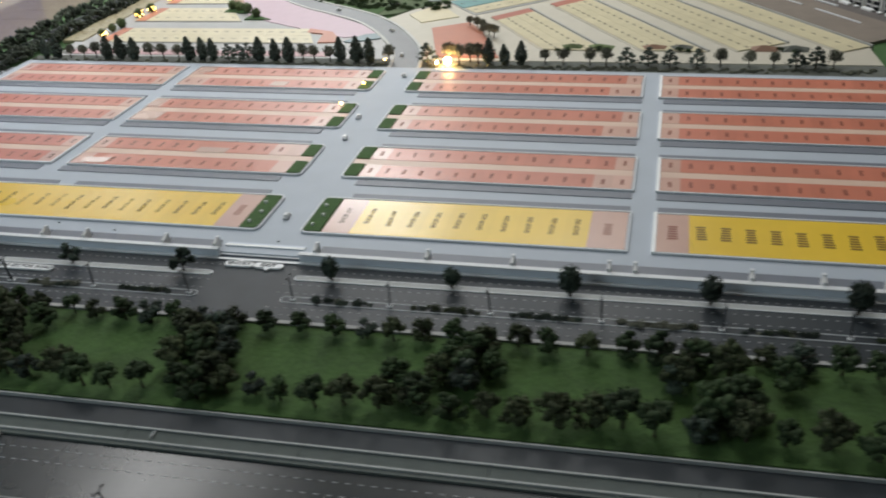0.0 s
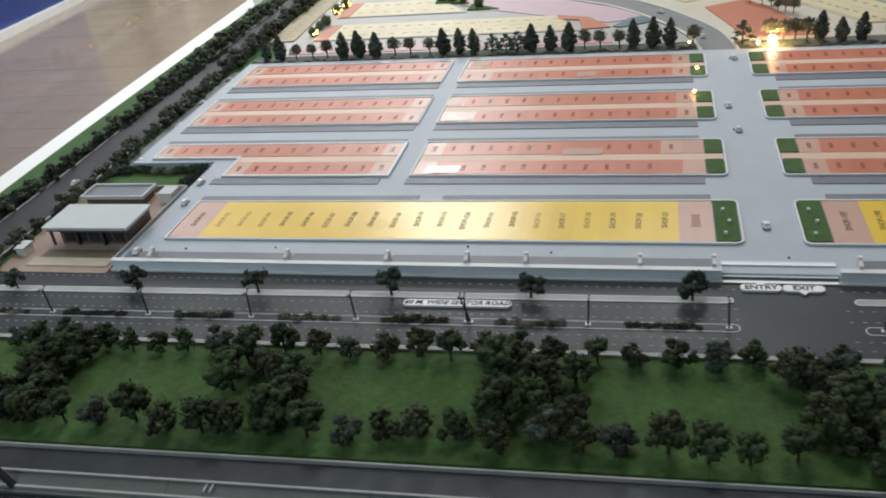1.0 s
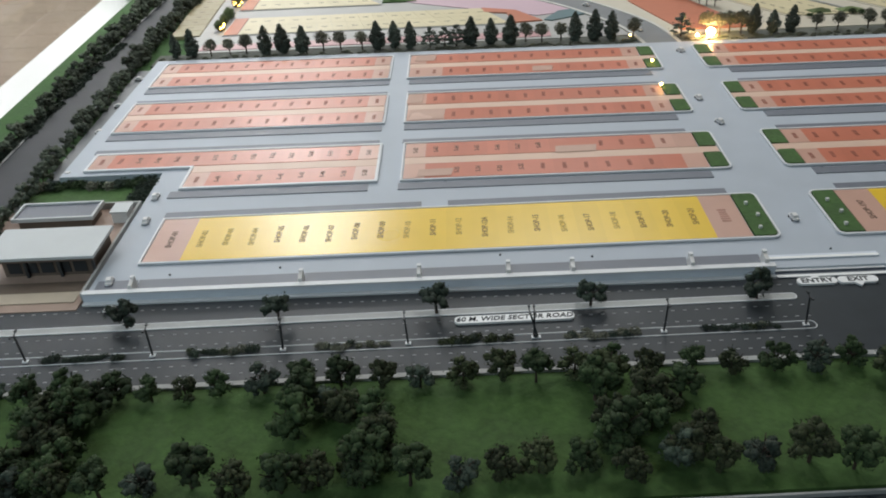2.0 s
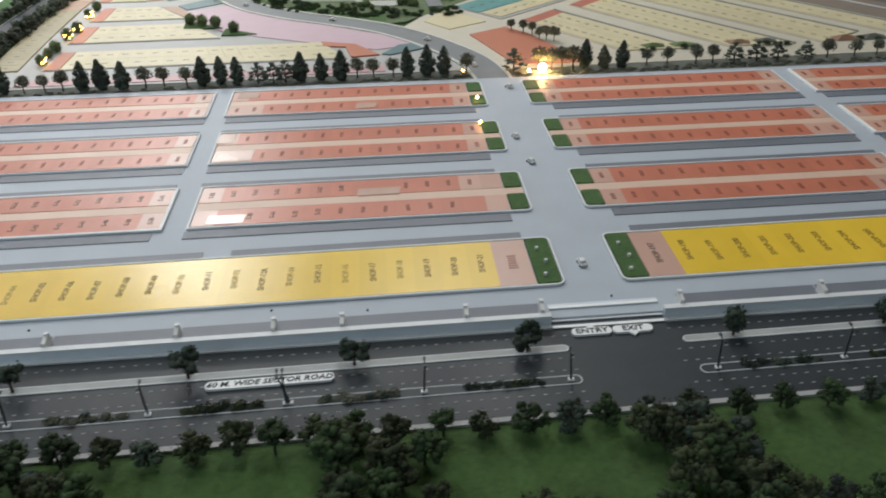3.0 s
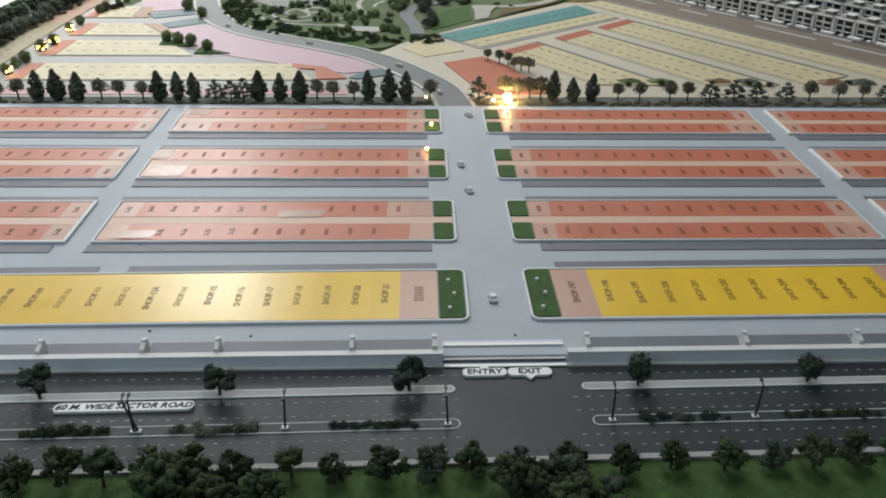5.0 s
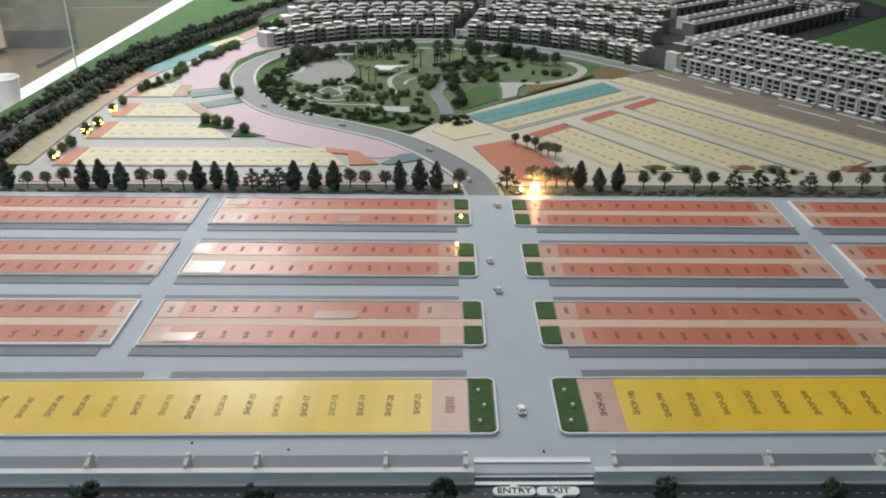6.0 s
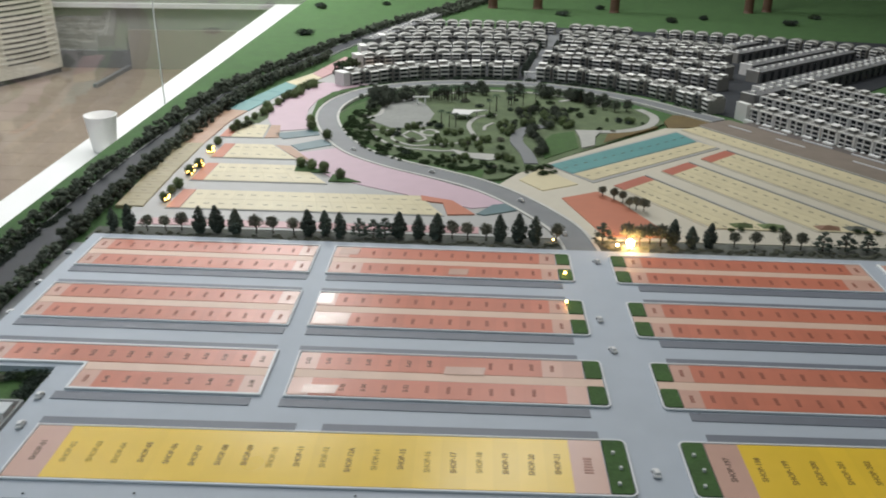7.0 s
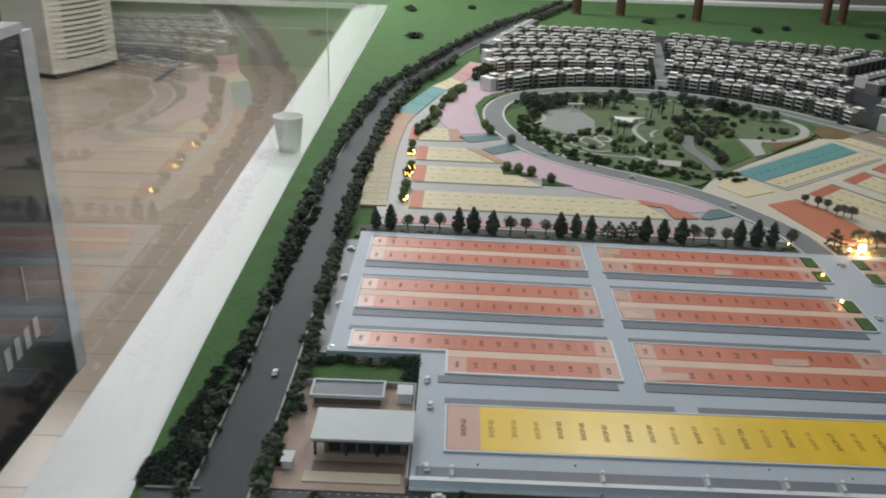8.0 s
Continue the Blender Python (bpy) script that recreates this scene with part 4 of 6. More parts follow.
    tube(bm, (-0.105, -0.02, 0.012), (0.0, 0.004, 0.166), 0.003, 0.003, 5)
    put("handrail", finish(bm, M_CONC), g, label="thin pale rail")


build_highway()


# ---------------------------------------------------------------- cars
def car_meshes(paint):
    bm = bmesh.new()
    v = box(bm, -0.014, 0.014, -0.030, 0.030, 0.005, 0.015)
    bmesh.ops.bevel(bm, geom=bm.edges[:], offset=0.003, segments=2, affect="EDGES")
    body = finish(bm, paint, "body")
    bm = bmesh.new()
    v = box(bm, -0.0125, 0.0125, -0.020, 0.016, 0.0145, 0.0235)
    for q in v[4:]:
        q.co.x *= 0.8
        q.co.y = q.co.y * 0.68 - 0.001
    cabin = finish(bm, M_CARGLASS, "cabin")
    roof = finish(boxed(-0.0099, 0.0099, -0.0142, 0.0102, 0.0236, 0.0246), paint, "roof")
    bm = bmesh.new()
    tube(bm, (-0.002, 0, 0), (0.002, 0, 0), 0.005, 0.005, 8)
    return body, cabin, roof, finish(bm, M_TYRE, "wheel")


CAR_WHITE = car_meshes(M_CAR)


def car(x, y, z, rz, label=""):
    body, cabin, roof, wheel = CAR_WHITE
    c = thing("car", label or "tiny white toy car on the model road", "car", x, y, z, rz, "toy cars")
    put("body", body, c)
    put("cabin", cabin, c)
    put("roof", roof, c)
    for wx in (-0.013, 0.013):
        for wy in (-0.018, 0.018):
            put("wheel", wheel, c, wx, wy, 0.005)
    return c


LIE[0] = as_drawn
for cx, cy, cr in ((0.241, -0.159, 5), (0.205, 0.83, 20), (0.18, 1.16, 10), (0.26, 1.93, 30)):
    car(cx, cy, PZ, cr)
for cx, cy in ((-3.16, 1.95), (-3.14, 1.50), (-3.12, 1.12), (-3.10, 0.60)):
    car(cx, cy, -0.03, 75, label="tiny white toy car parked beside the plots")
for cx, cy, cr in ((-2.555, 0.28, 0), (-2.53, 0.05, 5), (-2.53, -0.43, 10)):
    car(cx, cy, PZ, cr, label="tiny white toy car parked by the club house")
car(-3.36, 0.32, -0.028, 0)
car(-2.47, -0.60, RZ, 82)
car(-0.22, -1.815, RZ - 0.002, 85, "tiny silver-white toy car on the highway")


# ---------------------------------------------------------------- boundary road and left verge
BOUNDARY = smooth_line([(-3.34, -2.7), (-3.36, -1.4), (-3.37, -0.6), (-3.385, 0.4), (-3.435, 1.5), (-3.49, 2.7), (-3.505, 4.2), (-3.45, 5.75), (-3.34, 7.0), (-2.98, 8.45), (-2.50, 10.5), (-1.63, 13.3), (-0.72, 15.6), (0.1, 18.0)], 8)


def build_boundary():
    LIE[0] = north_lie
    tagged(part("road", ribboned(BOUNDARY, -0.122, 0.122, -0.044, -0.028), M_BACKROAD), "dark grey boundary road lined with trees", "road", kind="structure")
    for d in (-0.132, 0.122):
        tagged(part("trim", ribboned(BOUNDARY, d, d + 0.010, -0.044, -0.024), M_CONC), "grey kerb of the boundary road", "kerb", kind="structure")
    rng = random.Random(31)
    along = smooth_line(BOUNDARY, 1)
    total = 0.0
    for i in range(1, len(along)):
        (ax, ay), (bx, by) = along[i - 1], along[i]
        step = math.hypot(bx - ax, by - ay)
        n = max(1, round(step / 0.092))
        nx, ny = -(by - ay) / step, (bx - ax) / step
        for k in range(n):
            u = (k + rng.random() * 0.6) / n
            x, y = ax + (bx - ax) * u, ay + (by - ay) * u
            if y < -0.75:
                continue
            for side in (1, -1):
                if side < 0 and 9.2 < y < 12.8:
                    continue
                d = ((0.162 if side > 0 else 0.168) + rng.uniform(-0.018, 0.026)) * side
                plant(ROADSIDES, x + nx * d, y + ny * d, -0.044, rng.uniform(0.70, 1.12) * (0.68 if y < 2.0 else 0.82 if y < 4.5 else 0.95), "boundary road trees")
    # Undergrowth at the near end; its thinner spread stands in for shade on lawn.
    spots = []
    for i in range(330):
        y = -0.58 + 3.2 * rng.random() ** 1.7
        spots.append((-3.53 - (0.15 * max(0.2, 1 - y / 1.4)) * rng.random() - 0.01 * y, y, rng.uniform(0.5, 1.2)))
    thicket("verge_undergrowth", "dark ragged undergrowth, spread to darken the verge beneath the boundary trees", spots, -0.046, 0.9, (0,))
    LIE[0] = as_drawn
    tagged(part("road", boxed(-3.74, -3.552, -1.0, -0.612, -0.044, -0.0305), M_ASPH), "dark asphalt mouth of the sector road", "road", kind="structure")
    tagged(part("trim", boxed(-3.73, -3.49, -0.611, -0.597, -0.044, -0.020), M_BARRIER), "grey kerb closing the verge", "kerb", kind="structure")
    # parking lane between the trees and the plots
    tagged(part("service_lane", prismed([(-3.20, 0.56), (-3.125, 0.56), (-3.125, 2.13), (-3.22, 2.13)], -0.044, -0.031), M_ROAD), "grey parking lane beside the plots", "road", kind="structure")


build_boundary()


def build_club():
    LIE[0] = club_lie
    yard = tagged(part("club_yard", prismed([(-3.19, -0.625), (-2.605, -0.625), (-2.605, 0.185), (-3.21, 0.185)], -0.044, -0.026), M_CLUBYARD), "pinkish paved yard round the club house", "paving", kind="structure")
    tagged(part("club_terrace", boxed(-3.03, -2.62, -0.503, -0.43, -0.027, -0.022), M_CLUBWALL), "brown paved forecourt of the club house", "paving", kind="structure")
    tagged(part("club_terrace", boxed(-3.06, -2.63, -0.575, -0.505, -0.027, -0.021), M_CLUBYARD2), "beige paved terrace before the club house", "paving", kind="structure")
    club = thing("club_house", "low brown club house with broad light-grey flat roofs", "building", -2.82, -0.3, -0.026)
    put("wall", finish(boxed(-0.17, 0.20, -0.07, 0.14, 0, 0.085), M_CLUBWALL), club)
    put("roof", finish(boxed(-0.225, 0.235, -0.115, 0.125, 0.100, 0.113), M_CLUBROOF), club, label="broad light-grey roof slab")
    put("fascia", finish(boxed(-0.215, 0.225, -0.105, 0.115, 0.0855, 0.0995), M_CLUBWALL), club, label="dark recessed fascia")
    for px in (-0.21, -0.07, 0.07, 0.21):
        put("column", finish(boxed(px - 0.006, px + 0.006, -0.085, -0.077, 0, 0.085), M_POLE), club)
    for i in range(5):
        put("window", finish(boxed(-0.15 + 0.068 * i, -0.095 + 0.068 * i, -0.0735, -0.0695, 0.015, 0.07), M_PANE), club)
    rear = thing("club_annexe", "low grey flat-roofed annexe behind the club house", "building", -2.935, 0.075, -0.026)
    put("wall", finish(boxed(-0.165, 0.165, -0.055, 0.06, 0, 0.045), M_CLUBWALL), rear)
    put("roof", finish(boxed(-0.18, 0.18, -0.07, 0.07, 0.0455, 0.055), M_STRIP), rear, label="grey roof slab")
    bm = bmesh.new()
    ring(bm, [(-0.185, -0.075), (0.185, -0.075), (0.185, 0.075), (-0.185, 0.075)], [(-0.175, -0.065), (0.175, -0.065), (0.175, 0.065), (-0.175, 0.065)], 0.046, 0.064)
    put("parapet", finish(bm, M_CLUBROOF), rear, label="pale parapet")
    kiosk = thing("club_kiosk", "small white box kiosk in the club yard", "kiosk", -2.65, 0.085, -0.026)
    put("body", finish(boxed(-0.035, 0.035, -0.04, 0.04, 0, 0.05), M_WHITE), kiosk)
    put("roof", finish(boxed(-0.04, 0.04, -0.045, 0.045, 0.0505, 0.058), M_CLUBROOF), kiosk)
    guard = thing("guard_booth", "small white guard booth at the club gate", "booth", -3.14, -0.46, -0.026)
    put("body", finish(boxed(-0.022, 0.022, -0.035, 0.035, 0, 0.04), M_WHITE), guard)
    put("roof", finish(boxed(-0.027, 0.027, -0.04, 0.04, 0.0405, 0.046), M_CLUBROOF), guard)
    for x0, x1, y0, y1 in ((-2.607, -2.597, -0.56, 0.19), (-3.2, -2.61, 0.182, 0.192)):
        tagged(part("yard_wall", boxed(x0, x1, y0, y1, -0.044, 0.005), M_CONC), "low pale wall round the club yard", "wall", "yard walls")
    tagged(part("club_lawn", boxed(-3.23, -2.60, 0.195, 0.47, -0.043, -0.030), M_TURF), "bright green lawn behind the club house", "lawn", kind="structure")
    rng = random.Random(8)
    for i in range(13):
        plant(SHRUBS, -3.16 + 0.043 * i, 0.42 + rng.uniform(-0.015, 0.015), -0.03, rng.uniform(0.75, 1.0), "club lawn hedge")
    for i in range(5):
        plant([SHRUBS[0]], -2.63 + rng.uniform(-0.02, 0.01), 0.25 + 0.045 * i, -0.03, 1.1, "club lawn hedge")


build_club()


# ---------------------------------------------------------------- tree belt behind the plots
LIE[0] = north_lie


def build_tree_belt():
    tagged(part("planting_bed", boxed(-3.2, 3.75, 2.125, 2.34, -0.044, -0.026), M_BED), "dark planting bed behind the plots", "planting bed", kind="structure")
    rng = random.Random(9)
    y = 2.275
    for x in (-3.06, -2.95, -2.44, -2.32, -2.18, -1.66, -1.54, -1.43, -1.02, -0.88, -0.75, -0.3, -0.17, -0.06, 0.91, 1.04, 1.165):
        plant(PINES, x, y + rng.uniform(-0.01, 0.02), -0.026, 1.0, "pine row")
    for x in (-2.82, -2.69, -2.58, -2.04, -1.92, -1.77, -0.64, -0.53, -0.40, 0.10, 1.35, 1.49, 1.69, 1.81, 2.63, 2.83, 3.0, 3.4):
        plant(ROUNDS, x, y + rng.uniform(0.0, 0.03), -0.026, 1.0, "round tree row")
    for x in (-1.30, -1.20, -1.12, 0.42, 1.96, 2.12, 2.27, 2.47, 3.15, 3.28):
        plant(UMBRELLAS, x, y, -0.026, 1.0, "flat-topped tree row")
    for x, yy in ((0.60, 2.30), (0.68, 2.27), (0.76, 2.31), (0.83, 2.28)):
        plant([ROUNDS[0]], x, yy, -0.026, 1.35, "round tree row", "brownish round model tree lit by a warm bulb")
    spots = [(-3.15 + 6.8 * i / 229, 2.19 + rng.uniform(-0.03, 0.05), rng.uniform(0.7, 1.2)) for i in range(230)]
    thicket("low_hedge", "low ragged dark hedge behind the plots", [q for q in spots if not 0.10 < q[0] < 0.42], -0.03, 0.5, (2,))


build_tree_belt()


# ---------------------------------------------------------------- northern quarter: roads and printed plots
FZ = -0.030
CENTRE = (-0.15, 5.4)
CURVE = smooth_line([(0.26, 2.10), (0.245, 2.26), (0.185, 2.53), (0.045, 2.82), (-0.18, 3.17), (-0.45, 3.47), (-0.80, 3.72), (-1.20, 3.98), (-1.60, 4.36), (-1.88, 4.90), (-2.06, 5.50), (-2.09, 6.05), (-1.98, 6.55), (-1.72, 7.0), (-1.25, 7.36), (-0.6, 7.56), (0.2, 7.56), (0.95, 7.28), (1.6, 6.75), (2.02, 6.22), (2.30, 5.86)], 6)


def flat(name, pts, mat, label, category="plot print", z=None, up=0.010):
    return tagged(part(name, prismed(pts, -0.044, (FZ if z is None else z) + up), mat), label, category, kind="structure")


def quad_pieces(owner, a, b, c, d, nx, ny, mat, gap=0.004, marks=True, seed=1):
    """Printed plots in a grid on the quad a (near left), b (near right), c (far right), d (far left)."""
    a, b, c, d = (Vector((*LIE[0](*p), 0)) for p in (a, b, c, d))
    rng = random.Random(seed)
    for j in range(ny):
        for i in range(nx):
            def at(u, v):
                return a.lerp(b, u).lerp(d.lerp(c, u), v)
            u0, u1, v0, v1 = i / nx, (i + 1) / nx, j / ny, (j + 1) / ny
            mid = at((u0 + u1) / 2, (v0 + v1) / 2)
            pts = [at(*q) - mid for q in ((u0, v0), (u1, v0), (u1, v1), (u0, v1))]
            pts = [(p * (1 - gap / max(p.length, 0.02))) for p in pts]
            data = finish(prismed([(p.x, p.y) for p in pts], 0, 0.004), mat, "plot")
            PIECES.append(("plot", data, owner, mid.x, mid.y, FZ + 0.0085, 0))
            if marks:
                way = math.degrees(math.atan2((b - a).y, (b - a).x)) + rng.uniform(-4, 4)
                PIECES.append(("lettering", FAINT, owner, mid.x, mid.y, FZ + 0.0127, way))


M_FAINT = material("faint_brown_ink", (0.10, 0.085, 0.055), 0.5, 0.1, 0.01)
FAINT = bars_mesh(M_FAINT, 0.044, 3)


def build_west_fields():
    base = [(-3.02, 2.36), (0.10, 2.36), (0.0, 2.7), (-0.2, 3.0), (-0.6, 3.5), (-1.4, 3.95), (-1.95, 4.7), (-2.25, 5.6), (-2.25, 6.4), (-2.1, 7.0), (-1.7, 7.4), (-2.0, 8.2), (-2.35, 9.2), (-2.55, 8.4), (-2.9, 7.1), (-3.22, 5.9), (-3.33, 5.2), (-3.33, 4.5), (-3.28, 3.4)]
    tagged(part("pavement", prismed(base, -0.044, FZ + 0.004), M_FIELDROAD), "pale grey lanes between the printed plots", "pavement", kind="structure")
    strips = ((-2.74, -0.92, -0.72, 2.73, 3.14, 17), (-2.76, -2.03, -1.72, 3.38, 3.84, 8), (-2.78, -2.42, -2.10, 4.02, 4.46, 5), (-2.90, -2.62, -2.58, 4.70, 5.18, 3))
    for k, (x0, xb, xf, y0, y1, n) in enumerate(strips):
        bed = thing("plot_field", "cream printed field of small plots with orange ends", "plot field", group="cream plot fields")
        part("base", prismed([(x0 - 0.12, y0 - 0.012), (xf + 0.015, y0 - 0.012), (xb + 0.015, y1 + 0.012), (x0 - 0.12, y1 + 0.012)], -0.0435, FZ + 0.009), M_FIELDROAD, bed)
        quad_pieces(bed, (x0, y0), (xf, y0), (xb, y1), (x0, y1), n, 2, M_FIELD, 0.001, True, k)
        part("end_plot", boxed(x0 - 0.11, x0 - 0.006, y0, y1, FZ + 0.006, FZ + 0.0125), M_ORANGE, bed, "orange end plot")
    flat("orange_plot", [(-0.91, 3.15), (-0.895, 3.03), (-0.725, 2.99), (-0.685, 2.74), (-0.475, 2.765), (-0.65, 3.05)], M_ORANGE, "orange printed corner plot in an L shape", up=0.0136)
    flat("orange_plot", [(-2.40, 4.46), (-2.08, 4.02), (-1.98, 4.02), (-2.24, 4.44)], M_PEACH, "pale orange printed corner plot")
    flat("orange_plot", [(-2.60, 5.18), (-2.56, 4.70), (-2.42, 4.72), (-2.50, 5.18)], M_PEACH, "pale orange printed corner plot")
    outer = [(-0.15, 3.0), (-0.5, 2.90), (-0.9, 3.10), (-1.4, 3.36), (-1.72, 3.56), (-2.02, 3.96), (-2.16, 4.22)]
    inner = [(-1.78, 4.42), (-1.52, 4.08), (-1.10, 3.76), (-0.75, 3.52), (-0.42, 3.27)]
    flat("pink_plot", outer + inner, M_PINK, "long curved pink printed plot along the road", up=0.009)
    outer = [(-2.52, 4.95), (-2.70, 5.45), (-2.78, 5.9), (-2.72, 6.45), (-2.60, 6.95), (-2.42, 7.35)]
    inner = [(-1.80, 7.30), (-2.12, 6.95), (-2.32, 6.4), (-2.34, 5.9), (-2.28, 5.45), (-2.12, 5.10)]
    flat("pink_plot", outer + inner, M_PINK, "long curved pink printed plot along the road", up=0.009)
    flat("slate_plot", [(-2.49, 4.87), (-2.37, 4.68), (-2.03, 4.86), (-2.09, 5.05)], M_SLATE, "slate-blue printed bar plot")
    flat("slate_plot", [(-2.24, 4.47), (-2.13, 4.30), (-1.84, 4.52), (-1.98, 4.70)], M_SLATE, "slate-blue printed bar plot")
    flat("slate_plot", [(-0.46, 2.78), (-0.40, 2.755), (-0.24, 2.83), (-0.13, 2.89), (-0.22, 3.02), (-0.33, 2.985)], M_SLATE, "slate-blue printed bar plot", up=0.0125)
    # strip beside the boundary road
    left = [(-3.25, 2.74), (-3.30, 3.58), (-3.33, 4.45), (-3.33, 5.30), (-3.25, 5.80), (-2.90, 7.30), (-2.66, 7.9), (-2.40, 9.2)]
    right = [(-3.03, 2.74), (-3.07, 3.58), (-3.09, 4.45), (-3.07, 5.30), (-3.0, 5.75), (-2.70, 7.10), (-2.48, 7.62), (-2.12, 9.0)]
    mats = (M_OCHRE, M_OCHRE, M_PEACH, M_PEACH, M_TEAL, M_FIELD, M_ROSE)
    for i, m in enumerate(mats):
        l0, l1, r0, r1 = left[i], left[i + 1], right[i], right[i + 1]
        bed = thing("edge_field", "narrow printed plot strip beside the boundary road", "plot field", group="edge plot strips")
        part("base", prismed([l0, r0, r1, l1], -0.0435, FZ + 0.008), m, bed)
        quad_pieces(bed, l0, r0, r1, l1, 1, 6 if i < 4 else 3, m, 0.004, i < 2, i)
    flat("rose_strip", [(-2.95, 2.40), (-0.45, 2.40), (-0.45, 2.52), (-2.95, 2.52)], M_ROSE, "rose printed strip behind the tree row", up=0.008)
    rng = random.Random(14)
    for x, y in ((-2.01, 3.80), (-1.91, 3.75), (-1.79, 3.69), (-1.62, 3.52)):
        plant(BALLS, x, y, FZ + 0.012, 0.75, "plot corner shrubs")
    flat("green_corner", [(-2.07, 3.92), (-2.05, 3.67), (-1.73, 3.65)], M_TURF, "small green corner lawn", "lawn", up=0.0155)
    flat("green_corner", [(-1.70, 3.62), (-1.71, 3.43), (-1.43, 3.43)], M_TURF, "small green corner lawn", "lawn", up=0.0155)
    for x, y in ((-2.86, 5.06), (-2.82, 5.16), (-2.9, 4.96)):
        plant([SHRUBS[3]], x, y, FZ + 0.008, 1.2, "plot corner shrubs")
    for i in range(40):
        u = rng.random()
        plant([(BALLS + SHRUBS)[rng.randrange(7)]], -2.86 + 0.34 * u + rng.uniform(-0.06, 0.06), 5.35 + 1.9 * u + rng.uniform(-0.1, 0.1), FZ + 0.004, rng.uniform(0.55, 0.95), "park strip shrubs")
    flat("green_strip", [(-2.95, 5.25), (-2.75, 5.25), (-2.40, 7.4), (-2.58, 7.4)], M_PARKTURF, "narrow green strip of shrubs", "lawn", up=0.0055)


build_west_fields()


def build_curve_road():
    tagged(part("road", ribboned(CURVE, -0.105, 0.105, -0.044, FZ + 0.010), M_ROAD), "grey curved road round the park", "road", kind="structure")
    for d in (-0.131, 0.105):
        tagged(part("trim", ribboned(CURVE, d, d + 0.026, -0.044, FZ + 0.015), M_KERBPATH), "pale kerb path of the curved road", "kerb", kind="structure")
    for x, y, rz in ((-1.62, 4.36, 40), (-0.84, 3.75, 62), (-0.10, 3.08, 45), (0.17, 2.42, 15)):
        car(x, y, FZ + 0.010, rz)
    flat("green_strip", [(-2.23, 5.3), (-2.12, 4.98), (-2.06, 5.0), (-2.20, 5.6), (-2.22, 6.3), (-2.1, 6.75), (-1.72, 7.25), (-1.85, 7.2), (-2.2, 6.8), (-2.31, 6.3)], M_TURF, "narrow green verge of the curved road", "lawn", up=0.012)
    for x, y in ((-2.15, 5.06), (-2.2, 5.3), (-1.93, 4.72)):
        plant(BALLS, x, y, FZ + 0.01, 0.9, "verge trees", "dark round model bush on the road verge")


build_curve_road()
D, N = Vector((0.53, -0.848)), Vector((0.848, 0.53))  # along and across the eastern rows
HEAD = Vector((0.745, 0.667))  # along their slanting heads


